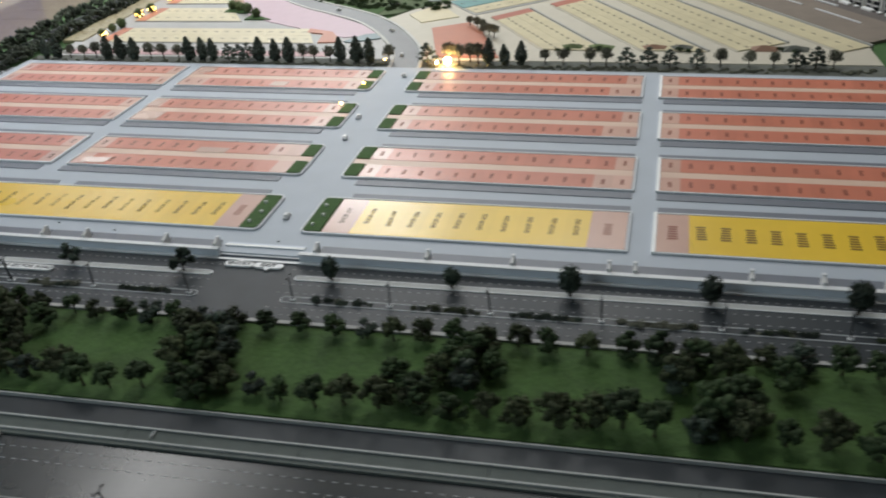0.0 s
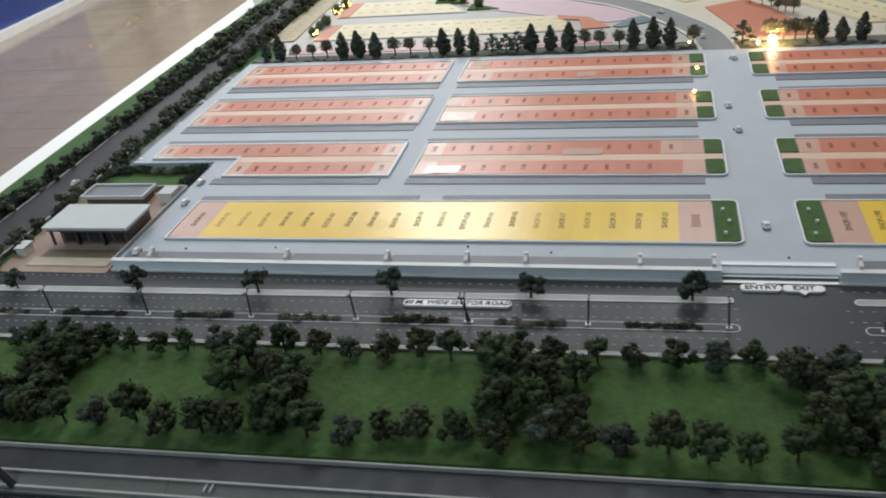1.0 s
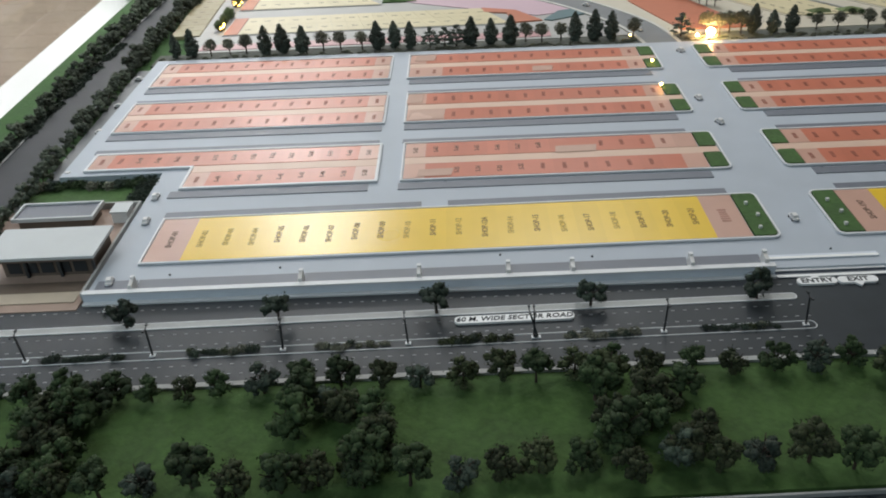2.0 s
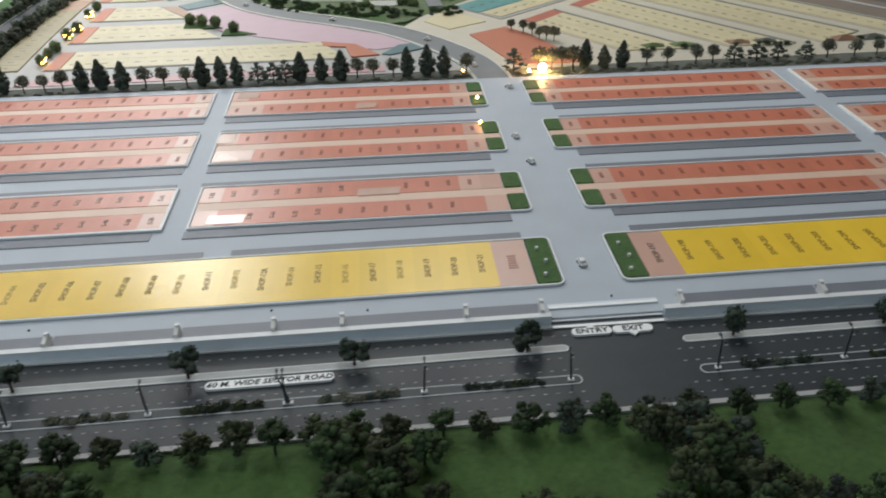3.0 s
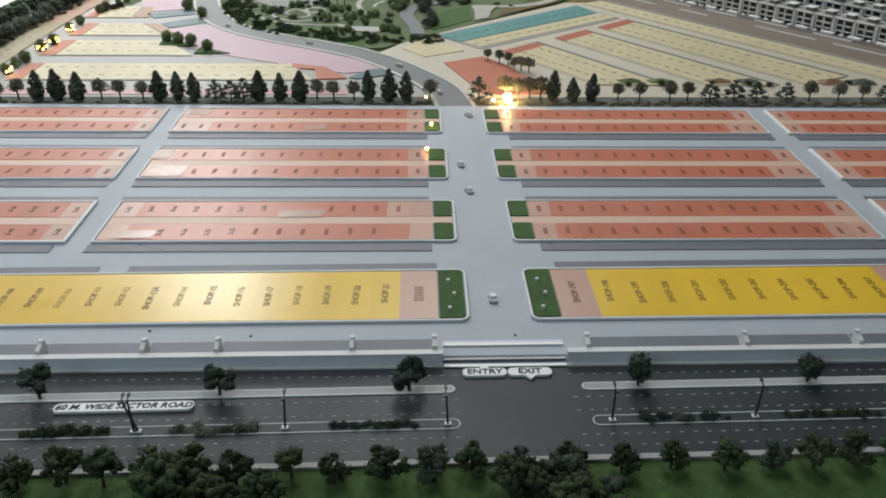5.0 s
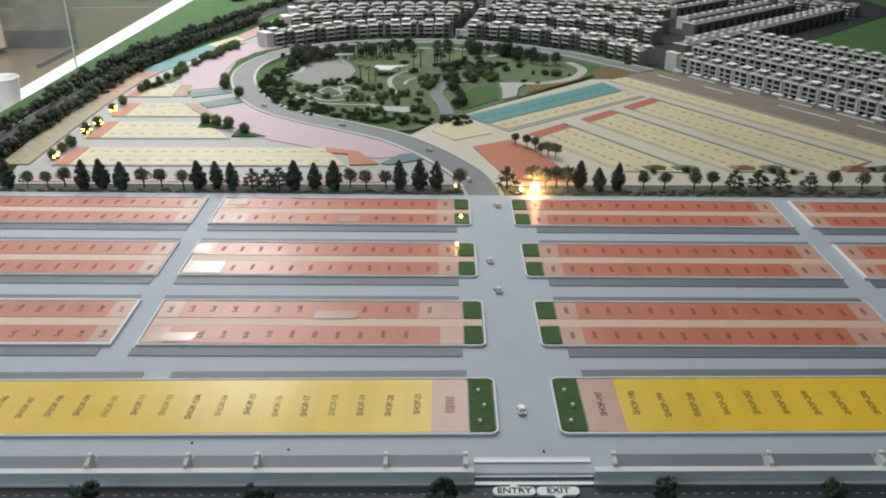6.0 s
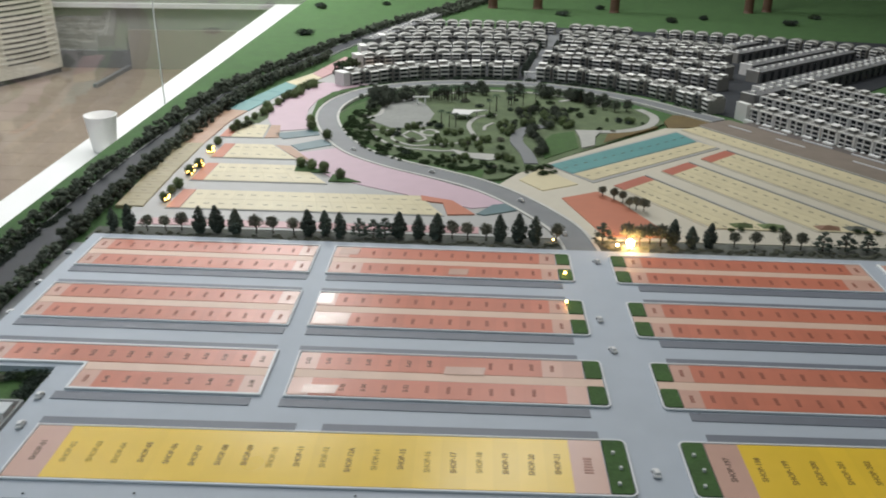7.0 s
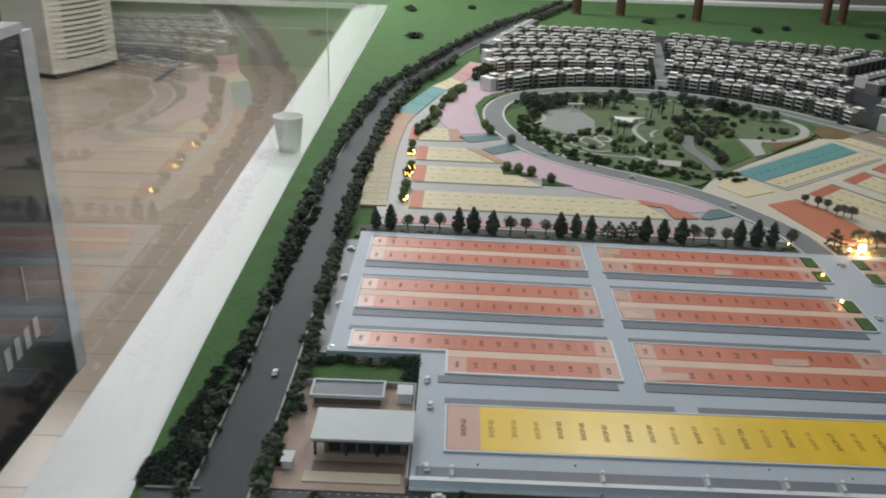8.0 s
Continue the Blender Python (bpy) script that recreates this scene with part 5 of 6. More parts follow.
def build_east_fields():
    base = [(0.42, 2.36), (3.75, 2.36), (3.75, 3.4), (2.42, 5.55), (1.62, 5.50), (0.0, 3.95), (-0.26, 3.50), (0.0, 3.10), (0.18, 2.72), (0.24, 2.36)]
    tagged(part("pavement", prismed(base, -0.044, FZ + 0.003), M_FIELDLANE), "pale grey lanes between the printed plots", "pavement", kind="structure")
    flat("plaza_print", [(-0.08, 3.62), (0.10, 3.36), (0.42, 3.55), (0.14, 3.98)], M_FIELD, "cream printed corner plot by the road", up=0.009)
    flat("orange_plot", [(0.24, 3.19), (0.555, 3.37), (0.70, 3.14), (0.80, 2.86), (0.97, 2.42), (0.46, 2.42)], M_ORANGE, "large orange printed plot beside the road")
    teal = thing("teal_field", "teal printed field of plots with a cream strip", "plot field")
    part("base", prismed([(0.20, 4.07), (0.56, 3.60), (1.99, 4.76), (1.70, 5.36)], -0.0435, FZ + 0.008), M_FIELDROAD, teal)
    quad_pieces(teal, (0.405, 3.825), (1.815, 4.97), (1.70, 5.31), (0.228, 4.055), 14, 1, M_TEAL, 0.0015, True, 3)
    quad_pieces(teal, (0.56, 3.655), (1.965, 4.785), (1.83, 4.96), (0.42, 3.815), 14, 1, M_FIELD, 0.002, True, 4)
    # fields in three bands with an orange plot at each head
    for k, (hx, hy, w, n) in enumerate(((0.715, 3.525, 0.445, 12), (1.222, 3.966, 0.435, 16), (1.686, 4.374, 0.46, 20), (1.77, 5.42, 0.29, 26))):
        a = Vector((hx, hy))
        along = (a.y - 2.62) / 0.848
        if k > 1:
            along = min(along, 2.72 if k == 2 else 3.5)
        bed = thing("plot_field", "cream printed field of small plots in slanting rows", "plot field", group="cream plot fields")
        c0, c1 = a, a + (HEAD if k < 3 else N) * w
        e0 = a + D * (along)
        e1 = c1 + D * ((c1.y - 2.62) / 0.848 if k < 2 else along + 0.1)
        if k > 2:
            e1 = c1 + D * along
        part("base", prismed([tuple(c0), tuple(e0), tuple(e1), tuple(c1)], -0.0435, FZ + 0.0075), M_FIELDLANE, bed)
        part("kerb", prismed([tuple(p) for p in (c1 + N * 0.004, e1 + N * 0.004, e1 + N * 0.022, c1 + N * 0.022)], -0.0435, FZ + 0.016), M_PLAZA, bed, "thin pale kerb")
        h0, h1 = (c0 + D * 0.13, c1 + D * 0.13) if k < 3 else (c0, c1)
        if k < 3:
            part("end_plot", prismed([tuple(c0 + N * 0.012), tuple(h0 + N * 0.012), tuple(h1 - N * 0.012), tuple(c1 - N * 0.012)], FZ + 0.006, FZ + 0.0125), M_ENDRED, bed, "dull red end plot")
        g = N * 0.02
        quad_pieces(bed, tuple(h0 + g), tuple(e0 + g), tuple(e1 - g), tuple(h1 - g), n, 2 if k < 3 else 1, M_FIELD, 0.001, True, 10 + k)
    for x0, x1, y, m, what in ((2.08, 2.27, 2.68, M_RUST, "rust-brown"), (2.30, 2.47, 2.68, M_BED, "grey-green"), (1.66, 1.84, 2.68, M_BUSH, "dark green"), (1.45, 1.62, 2.68, M_BUSH, "dark green"), (2.90, 3.08, 2.68, M_RUST, "rust-brown"), (3.12, 3.30, 2.68, M_BED, "grey-green")):
        bm = bmesh.new()
        base = [bm.verts.new((px, py, FZ + 0.005)) for px, py in ((x0, y - 0.05), (x1, y - 0.05), (x1 + 0.03, y + 0.06), (x0 - 0.03, y + 0.06))]
        ridge = [bm.verts.new((x0 + (x1 - x0) * u, y, FZ + 0.038)) for u in (0.38, 0.55)]
        for f in ((0, 1, 5, 4), (1, 2, 5), (2, 3, 4, 5), (3, 0, 4)):
            bm.faces.new([(base + ridge)[k] for k in f])
        bm.faces.new(base[::-1])
        tagged(part("mound", bm, m), "low %s pitched mound at the field head" % what, "mound", "field head mounds")
    for x, y in ((1.42, 2.58), (1.50, 2.60), (1.74, 2.62), (1.80, 2.60), (2.36, 2.62), (2.42, 2.60), (2.5, 2.6), (3.1, 2.66), (3.2, 2.6)):
        plant([SHRUBS[1]], x, y, FZ + 0.008, 0.72, "field corner shrubs")
    for x, y in ((0.58, 3.26), (0.72, 3.13), (0.66, 3.18), (0.75, 3.0), (0.85, 2.94), (0.80, 2.98)):
        plant([ROUNDS[2]], x, y, FZ + 0.002, 0.85, "field corner trees", "olive round model tree beside the orange plot")
    a = Vector((2.02, 5.66))
    verge = [a, a + D * 3.3, a + D * 3.3 + N * 0.50, a + N * 0.50]
    flat("brown_verge", [tuple(p) for p in verge], M_BROWN, "brown verge beside the white terraces", "verge", up=0.008)
    for s0, s1, off in ((0.18, 0.48, 0.28), (0.78, 1.12, 0.30), (1.64, 2.24, 0.31), (2.4, 2.9, 0.31)):
        p, q = a + D * s0 + N * off, a + D * s1 + N * off
        flat("kerb_line", [tuple(p), tuple(q), tuple(q + N * 0.016), tuple(p + N * 0.016)], M_KERB, "short pale kerb line", "kerb", up=0.014)
    a = Vector((2.30, 5.62)) + N * 0.285
    flat("terrace_road", [tuple(p) for p in (a, a + D * 3.2, a + D * 3.2 + N * 0.17, a + N * 0.17)], M_BROWNROAD, "brownish road before the white terraces", "road", up=0.006)
    for s in (0.2, 0.75, 1.3, 1.9):
        p = a + D * s + N * 0.02
        q = p + D * 0.35
        flat("kerb_line", [tuple(p), tuple(q), tuple(q + N * 0.02), tuple(p + N * 0.02)], M_KERB, "short pale kerb line", "kerb", up=0.014)


build_east_fields()


# ---------------------------------------------------------------- park
def arc(cx, cy, r, a0, a1, n=24, squash=1.0):
    return [(cx + r * math.cos(radians(a0 + (a1 - a0) * i / n)), cy + r * squash * math.sin(radians(a0 + (a1 - a0) * i / n))) for i in range(n + 1)]


rng_park = random.Random(52)


def build_park():
    p, q = Vector((0.02, 3.92)), Vector((1.60, 5.62))
    w = (q - p).normalized()
    nrm = Vector((-w.y, w.x))
    edge = []
    for x, y in arc(*CENTRE, 1.87, 0, 352.5, 47, 0.97):
        v = Vector((x, y))
        d = (v - p).dot(nrm)
        if d < 0:
            v = v - nrm * d
        edge.append((v.x, v.y))
    tagged(part("park_lawn", prismed(edge, -0.044, FZ + 0.006), M_PARKTURF), "olive green flocked lawn of the round park", "lawn", kind="structure")
    z = 0.012

    def path(line, w, label="pale curved park path", mat=M_PLAZA, up=0.0):
        tagged(part("park_path", ribboned(smooth_line(line, 6), -w / 2, w / 2, FZ, FZ + z + up), mat), label, "path", kind="structure")

    flat("paved_court", [(-1.59, 5.50), (-1.33, 5.20), (-0.97, 5.25), (-0.90, 5.85), (-1.0, 6.25), (-1.19, 6.60), (-1.42, 6.35), (-1.50, 6.04)], M_PARKPAVE, "grey paved court in the park", "paving", up=0.009)
    path([(-1.63, 5.58), (-1.50, 5.78), (-1.48, 6.27), (-1.23, 6.70)], 0.045)
    path([(-1.69, 6.68), (-1.52, 6.60), (-1.38, 6.66), (-1.2, 6.78)], 0.045)
    path(arc(-0.92, 5.05, 0.085, 0, 360, 16, 1.3), 0.035)
    path([(-1.20, 4.93), (-1.10, 5.09), (-0.95, 4.84), (-1.04, 4.73), (-1.20, 4.93)], 0.028)
    path([(-1.60, 5.10), (-1.25, 5.08), (-1.29, 4.80), (-1.08, 4.57), (-0.88, 4.61), (-0.60, 4.70)], 0.032)
    path([(-0.38, 4.72), (-0.45, 4.96), (-0.51, 5.41), (-0.39, 5.76), (-0.2, 5.87)], 0.05)
    path([(-0.35, 5.20), (-0.33, 5.36), (-0.24, 5.51)], 0.035)
    path([(0.06, 4.08), (0.04, 4.40), (-0.03, 4.78), (0.0, 5.05), (0.09, 5.27), (0.3, 5.42)], 0.13, "grey winding path through the park", M_ROAD, 0.003)
    path([(-1.55, 5.0), (-1.25, 4.55), (-0.85, 4.42), (-0.67, 4.42)], 0.03)
    path([(-0.95, 6.75), (-0.53, 7.03), (-0.21, 7.1), (0.19, 7.06), (0.5, 6.98), (0.85, 6.72)], 0.05)
    path([(0.6, 6.6), (0.85, 6.75), (1.12, 6.6), (1.05, 6.4)], 0.06)
    path([(0.75, 5.25), (1.12, 5.30), (1.45, 5.55), (1.60, 5.95), (1.50, 6.3)], 0.10, "broad pale path at the park edge")
    flat("pale_plaza", [(0.60, 4.62), (0.74, 4.72), (0.80, 5.05), (0.90, 5.28), (0.62, 5.28), (0.63, 5.0)], M_PLAZA, "pale triangular plaza at the park edge", "paving", up=0.018)
    flat("bright_lawn", [(0.20, 4.25), (0.57, 4.64), (0.60, 5.24), (0.36, 5.10), (0.20, 4.75)], M_TURF, "bright green lawn in the park", "lawn", up=0.012)
    flat("tawny_ground", [(0.85, 4.85), (1.55, 5.52), (1.48, 5.56), (1.2, 5.3), (0.95, 5.2)], M_EARTH, "tawny bare ground at the park edge", "ground", up=0.011)
    flat("tawny_ground", [(1.66, 5.50), (2.30, 5.66), (2.42, 5.78), (2.15, 6.05), (1.85, 6.1), (1.68, 5.8)], M_EARTH, "tawny bare ground at the park edge", "ground", up=0.004)
    pavilion = thing("pavilion", "low white angular pavilion roof in the park", "pavilion", -0.52, 5.74, FZ + 0.006)
    put("roof", finish(prismed([(-0.18, -0.10), (0.02, -0.13), (0.06, 0.0), (0.22, 0.10), (0.0, 0.08), (-0.16, 0.10)], 0.055, 0.066), M_WHITE), pavilion, label="white folded roof")
    for px, py in ((-0.13, -0.07), (0.0, -0.1), (-0.12, 0.07), (0.1, 0.05)):
        bm = bmesh.new()
        tube(bm, (px, py, 0), (px, py, 0.056), 0.006, 0.006, 6)
        put("column", finish(bm, M_CONC), pavilion)
    verge = arc(*CENTRE, 1.84, 150, 262, 22, 0.97) + arc(*CENTRE, 1.60, 262, 150, 22, 0.97)
    flat("park_verge", verge, M_TURF, "bright green verge inside the curved road", "lawn", up=0.0082)
    flat("pale_court", [(-0.69, 4.47), (-0.57, 4.22), (-0.32, 4.15), (-0.12, 4.28), (-0.28, 4.34), (-0.50, 4.36)], M_PLAZA, "small pale court at the park gate", "paving", up=0.014)
    gate = thing("park_gate", "small white frame gate on the park court", "gate", -1.07, 6.30, FZ + 0.009, 8)
    for s in (-1, 1):
        put("post", finish(boxed(s * 0.045 - 0.008, s * 0.045 + 0.008, -0.008, 0.008, 0, 0.075), M_WHITE), gate)
    put("lintel", finish(boxed(-0.10, 0.10, -0.014, 0.014, 0.0755, 0.09), M_WHITE), gate)
    for cx, cy, n, sx, sy in ((-0.72, 4.82, 14, 0.16, 0.26), (-0.45, 4.62, 10, 0.14, 0.22), (-1.32, 4.98, 5, 0.12, 0.1), (-0.62, 4.12, 8, 0.16, 0.08), (-0.2, 4.18, 5, 0.1, 0.08), (1.15, 5.75, 6, 0.16, 0.1), (-1.1, 5.18, 5, 0.12, 0.04)):
        for i in range(n):
            plant(BALLS, cx + rng_park.uniform(-sx, sx), cy + rng_park.uniform(-sy, sy), FZ + 0.006, rng_park.uniform(0.42, 0.66), "park bushes")
    rng = random.Random(41)
    for i in range(15):
        plant(PALMS, -0.96 + 0.031 * i + rng.uniform(-0.01, 0.01), 6.53 + rng.uniform(-0.08, 0.08), FZ + 0.006, 1.05, "park palms")
    for x, y in ((-0.80, 5.28), (-0.72, 5.32), (-0.65, 5.31), (-0.27, 5.98), (-0.19, 6.07), (-0.03, 6.38), (0.04, 6.45), (0.0, 6.34), (0.14, 6.35), (0.29, 6.39), (0.80, 6.62), (0.85, 6.58)):
        plant(PALMS, x, y, FZ + 0.006, 1.05, "park palms")
    grove = [(-0.26, 4.72), (-0.14, 5.5), (0.10, 6.02), (0.57, 6.05), (0.62, 5.38), (0.28, 5.28), (0.06, 5.42), (-0.11, 5.0)]
    placed = 0
    while placed < 66:  # dense grove beside the winding path
        x, y = rng.uniform(-0.3, 0.65), rng.uniform(4.6, 6.1)
        inside = False
        for (ax, ay), (bx, by) in zip(grove, grove[1:] + grove[:1]):
            if (ay > y) != (by > y) and x < ax + (bx - ax) * (y - ay) / (by - ay):
                inside = not inside
        if inside:
            plant([BALLS[placed % 3] if placed % 2 else PARKTREES[placed % 3]], x, y, FZ + 0.006, rng.uniform(0.6, 0.85), "park grove")
            placed += 1
    for i in range(20):
        u = rng.random()
        plant([PARKTREES[i % 3]], 0.17 + 0.03 * math.sin(6 * u) + rng.uniform(-0.03, 0.04), 4.35 + 0.85 * u, FZ + 0.006, 0.72, "park grove")
    for i in range(34):  # western trees
        plant(PARKTREES, -1.62 + rng.uniform(-0.18, 0.2), 6.35 + rng.uniform(-0.45, 0.5), FZ + 0.006, rng.uniform(0.6, 1.0), "park west trees")
    for i in range(60):  # ring of trees along the northern edge
        a = rng.uniform(28, 150)
        r = rng.uniform(1.48, 1.74)
        plant([PARKTREES[rng.randrange(3)]], CENTRE[0] + r * math.cos(radians(a)), CENTRE[1] + r * 0.97 * math.sin(radians(a)), FZ + 0.006, rng.uniform(0.8, 1.25), "park north trees")
    for i in range(85):  # small shrubs across the park
        a, r = rng.uniform(0, 360), 1.62 * rng.random() ** 0.5
        x, y = CENTRE[0] + r * math.cos(radians(a)), CENTRE[1] + r * 0.95 * math.sin(radians(a))
        if (Vector((x, y)) - p).dot(nrm) < 0.08 or (0.15 < x < 0.62 and 4.2 < y < 5.2) or (-1.5 < x < -0.65 and 5.5 < y < 6.7):
            continue
        plant([SHRUBS[rng.randrange(3)]], x, y, FZ + 0.006, rng.uniform(0.6, 1.3), "park shrubs")
    spots = []
    for i in range(150):  # southern rim
        a, r = rng.uniform(160, 285), rng.uniform(1.42, 1.70)
        spots.append((CENTRE[0] + r * math.cos(radians(a)), CENTRE[1] + r * 0.97 * math.sin(radians(a)), rng.uniform(0.5, 1.1)))
    thicket("park_hedge", "ragged olive shrubs along the park rim", spots, FZ + 0.004, 0.9, (1,))


build_park()


# ---------------------------------------------------------------- houses
def vault_mesh(w, d, rise, y0):
    bm = bmesh.new()
    n = 8
    a, c = [], []
    for i in range(n + 1):
        t = math.pi * i / n
        x, z = -w * 0.47 * math.cos(t), rise * math.sin(t)
        a.append(bm.verts.new((x, y0, z)))
        c.append(bm.verts.new((x, d / 2, z)))
    for i in range(n):
        bm.faces.new((a[i], a[i + 1], c[i + 1], c[i]))
    bm.faces.new(a)
    bm.faces.new(c[::-1])
    bm.faces.new((a[0], c[0], c[-1], a[-1]))
    return bm


def arch_mesh(half, rise, thick, y0, y1):
    bm = bmesh.new()
    n = 8
    rows = []
    for i in range(n + 1):
        t = math.pi * i / n
        c, s = math.cos(t), math.sin(t)
        o, q = (-half * c, rise * s), (-(half - thick) * c, (rise - thick) * s)
        rows.append([bm.verts.new((o[0], y0, o[1])), bm.verts.new((o[0], y1, o[1])), bm.verts.new((q[0], y1, q[1])), bm.verts.new((q[0], y0, q[1]))])
    for p, r in zip(rows, rows[1:]):
        for k in range(4):
            bm.faces.new((p[k], p[(k + 1) % 4], r[(k + 1) % 4], r[k]))
    bm.faces.new(rows[0])
    bm.faces.new(rows[-1][::-1])
    return bm


def villa_meshes(w, d, h, vault, side=1):
    """A narrow three-storey villa facing -y, with a projecting bay to one side: shared meshes of its parts."""
    def sx(p, q):
        return (p, q) if side > 0 else (-q, -p)

    f = -d / 2
    parts = [("wall", finish(boxed(-w * 0.44, w * 0.44, f, d / 2, 0, h), M_HOUSE), 0, 0, 0)]
    bay = sx(-w * 0.42, w * 0.08)
    gap = sx(w * 0.13, w * 0.40)
    parts.append(("bay", finish(boxed(*bay, f - 0.026, f - 0.0005, 0.0, h * 0.94), M_VAULT), 0, 0, 0))
    slab = finish(boxed(bay[0] - 0.006, bay[1] + 0.006, f - 0.044, f - 0.0265, 0, 0.007), M_HOUSELIGHT)
    rail = finish(boxed(bay[0], bay[1], f - 0.043, f - 0.040, 0.0075, 0.020), M_HOUSELIGHT)
    pane = finish(boxed(bay[0] + 0.012, bay[1] - 0.012, f - 0.029, f - 0.0255, 0, h * 0.19), M_PANE)
    pane2 = finish(boxed(*gap, f - 0.003, f + 0.001, 0, h * 0.20), M_PANE)
    for k in range(3):
        z = h * (0.03 + 0.31 * k)
        parts.append(("window", pane, 0, 0, z + 0.014))
        parts.append(("window", pane2, 0, 0, z + 0.010))
        if k:
            parts.append(("balcony", slab, 0, 0, z - 0.002))
            parts.append(("railing", rail, 0, 0, z - 0.002))
    parts.append(("bay_roof", finish(boxed(bay[0] - 0.008, bay[1] + 0.008, f - 0.05, f + 0.05, 0, 0.008), M_ROOF), 0, 0, h * 0.94 + 0.0005))
    if vault:
        parts.append(("vault", finish(vault_mesh(w * 0.98, d, 0.040, f + 0.052), M_VAULT), 0, 0, h + 0.0005))
        parts.append(("arch_rim", finish(arch_mesh(w * 0.48, 0.046, 0.009, f + 0.030, f + 0.0515), M_ROOF), 0, 0, h + 0.0005))
    else:
        half = abs(gap[1] - gap[0]) / 2 + 0.012
        mid = sum(gap) / 2
        bm = bmesh.new()  # flat roof with a raised edge and a small vent box
        box(bm, -w * 0.44, w * 0.44, f + 0.051, d * 0.44, 0, 0.006)
        box(bm, -w * 0.44, w * 0.44, d * 0.40, d * 0.44, 0.006, 0.016)
        box(bm, mid - 0.012, mid + 0.012, d * 0.22, d * 0.32, 0.006, 0.018)
        parts.append(("roof", finish(bm, M_VAULT), 0, 0, h + 0.0005))
        parts.append(("gable_arch", finish(arch_mesh(half, 0.036, 0.008, f - 0.004, f + 0.030), M_ROOF), mid, 0, h + 0.0005))
        parts.append(("stair_tower", finish(boxed(*sx(-w * 0.38, w * 0.02), -d * 0.06, d * 0.30, 0.0065, 0.032), M_HOUSE), 0, 0, h + 0.0005))
        parts.append(("tower_roof", finish(boxed(*sx(-w * 0.43, w * 0.07), -d * 0.14, d * 0.35, 0.0325, 0.039), M_ROOF), 0, 0, h + 0.0005))
    return parts


def terrace_meshes(w, d, h):
    parts = []
    parts.append(("wall", finish(boxed(-w / 2, w / 2, -d / 2, d / 2, 0, h), M_HOUSELIGHT), 0, 0, 0))
    parts.append(("party_wall", finish(boxed(-0.006, 0.006, -d / 2 - 0.03, d / 2, 0, h + 0.01), M_HOUSELIGHT), -w / 2, 0, 0))
    pane = finish(boxed(-w * 0.40, -w * 0.04, -d / 2 - 0.003, -d / 2 + 0.001, 0, h * 0.245), M_PANE)
    pane2 = finish(boxed(w * 0.03, w * 0.40, -d / 2 - 0.003, -d / 2 + 0.001, 0, h * 0.245), M_PANE)
    slab = finish(boxed(-w * 0.38, w * 0.40, -d / 2 - 0.026, -d / 2 - 0.0005, 0, 0.006), M_HOUSELIGHT)
    for k in range(3):
        z = h * (0.04 + 0.32 * k)
        parts.append(("window", pane, 0, 0, z + 0.006))
        parts.append(("window", pane2, 0, 0, z + 0.006))
        if k:
            parts.append(("balcony", slab, 0, 0, z - 0.004))
    frame_post = finish(boxed(-0.004, 0.004, -d / 2 - 0.026, -d / 2 - 0.019, 0, h), M_HOUSELIGHT)
    parts.append(("frame_post", frame_post, -w * 0.36, 0, 0))
    parts.append(("frame_post", frame_post, w * 0.02, 0, 0))
    bm = bmesh.new()  # grey flat roof behind a white parapet
    box(bm, -w * 0.48, w * 0.48, -d / 2 - 0.018, d * 0.48, 0, 0.004)
    parts.append(("roof", finish(bm, M_HOUSE), 0, 0, h + 0.0005))
    bm = bmesh.new()
    box(bm, -w * 0.48, w * 0.48, -d / 2 - 0.026, -d / 2 - 0.014, 0.0, 0.014)
    box(bm, -w * 0.48, w * 0.48, d * 0.44, d * 0.49, 0.0, 0.012)
    parts.append(("parapet", finish(bm, M_ROOF), 0, 0, h + 0.0048))
    parts.append(("stair_tower", finish(boxed(-w * 0.30, w * 0.10, -d * 0.05, d * 0.34, 0.0048, 0.034), M_HOUSE), 0, 0, h + 0.0005))
    parts.append(("tower_roof", finish(boxed(-w * 0.36, w * 0.16, -d * 0.14, d * 0.40, 0.0345, 0.040), M_ROOF), 0, 0, h + 0.0005))
    return parts


def rear_meshes(w, d, h):
    parts = [("wall", finish(boxed(-w / 2, w / 2, -d / 2, d / 2, 0, h), M_SHADEHOUSE), 0, 0, 0)]
    parts.append(("window", finish(boxed(-w * 0.22, w * 0.16, -d / 2 - 0.003, -d / 2 + 0.001, h * 0.06, h * 0.84), M_PANE), 0, 0, 0))
    parts.append(("roof", finish(boxed(-w * 0.47, w * 0.47, -d / 2 - 0.008, d * 0.46, 0, 0.007), M_SHADEHOUSE), 0, 0, h + 0.0005))
    parts.append(("tank", finish(boxed(-w * 0.1, w * 0.1, -d * 0.1, d * 0.12, 0.0075, 0.03), M_ROOF), 0, 0, h + 0.0005))
    return parts


VILLA_V = [villa_meshes(0.222, 0.22, 0.165, True, s) for s in (1, -1)]
VILLA_R = [villa_meshes(0.222, 0.20, h, False, s) for s, h in ((1, 0.185), (-1, 0.175))]
TERRACE = terrace_meshes(0.185, 0.17, 0.15)
REAR = rear_meshes(0.20, 0.24, 0.16)


NESTED = {"railing": "balcony", "tower_roof": "stair_tower", "bay_roof": "bay", "arch_rim": "vault", "tank": "roof"}  # part of a house: the part it sits on


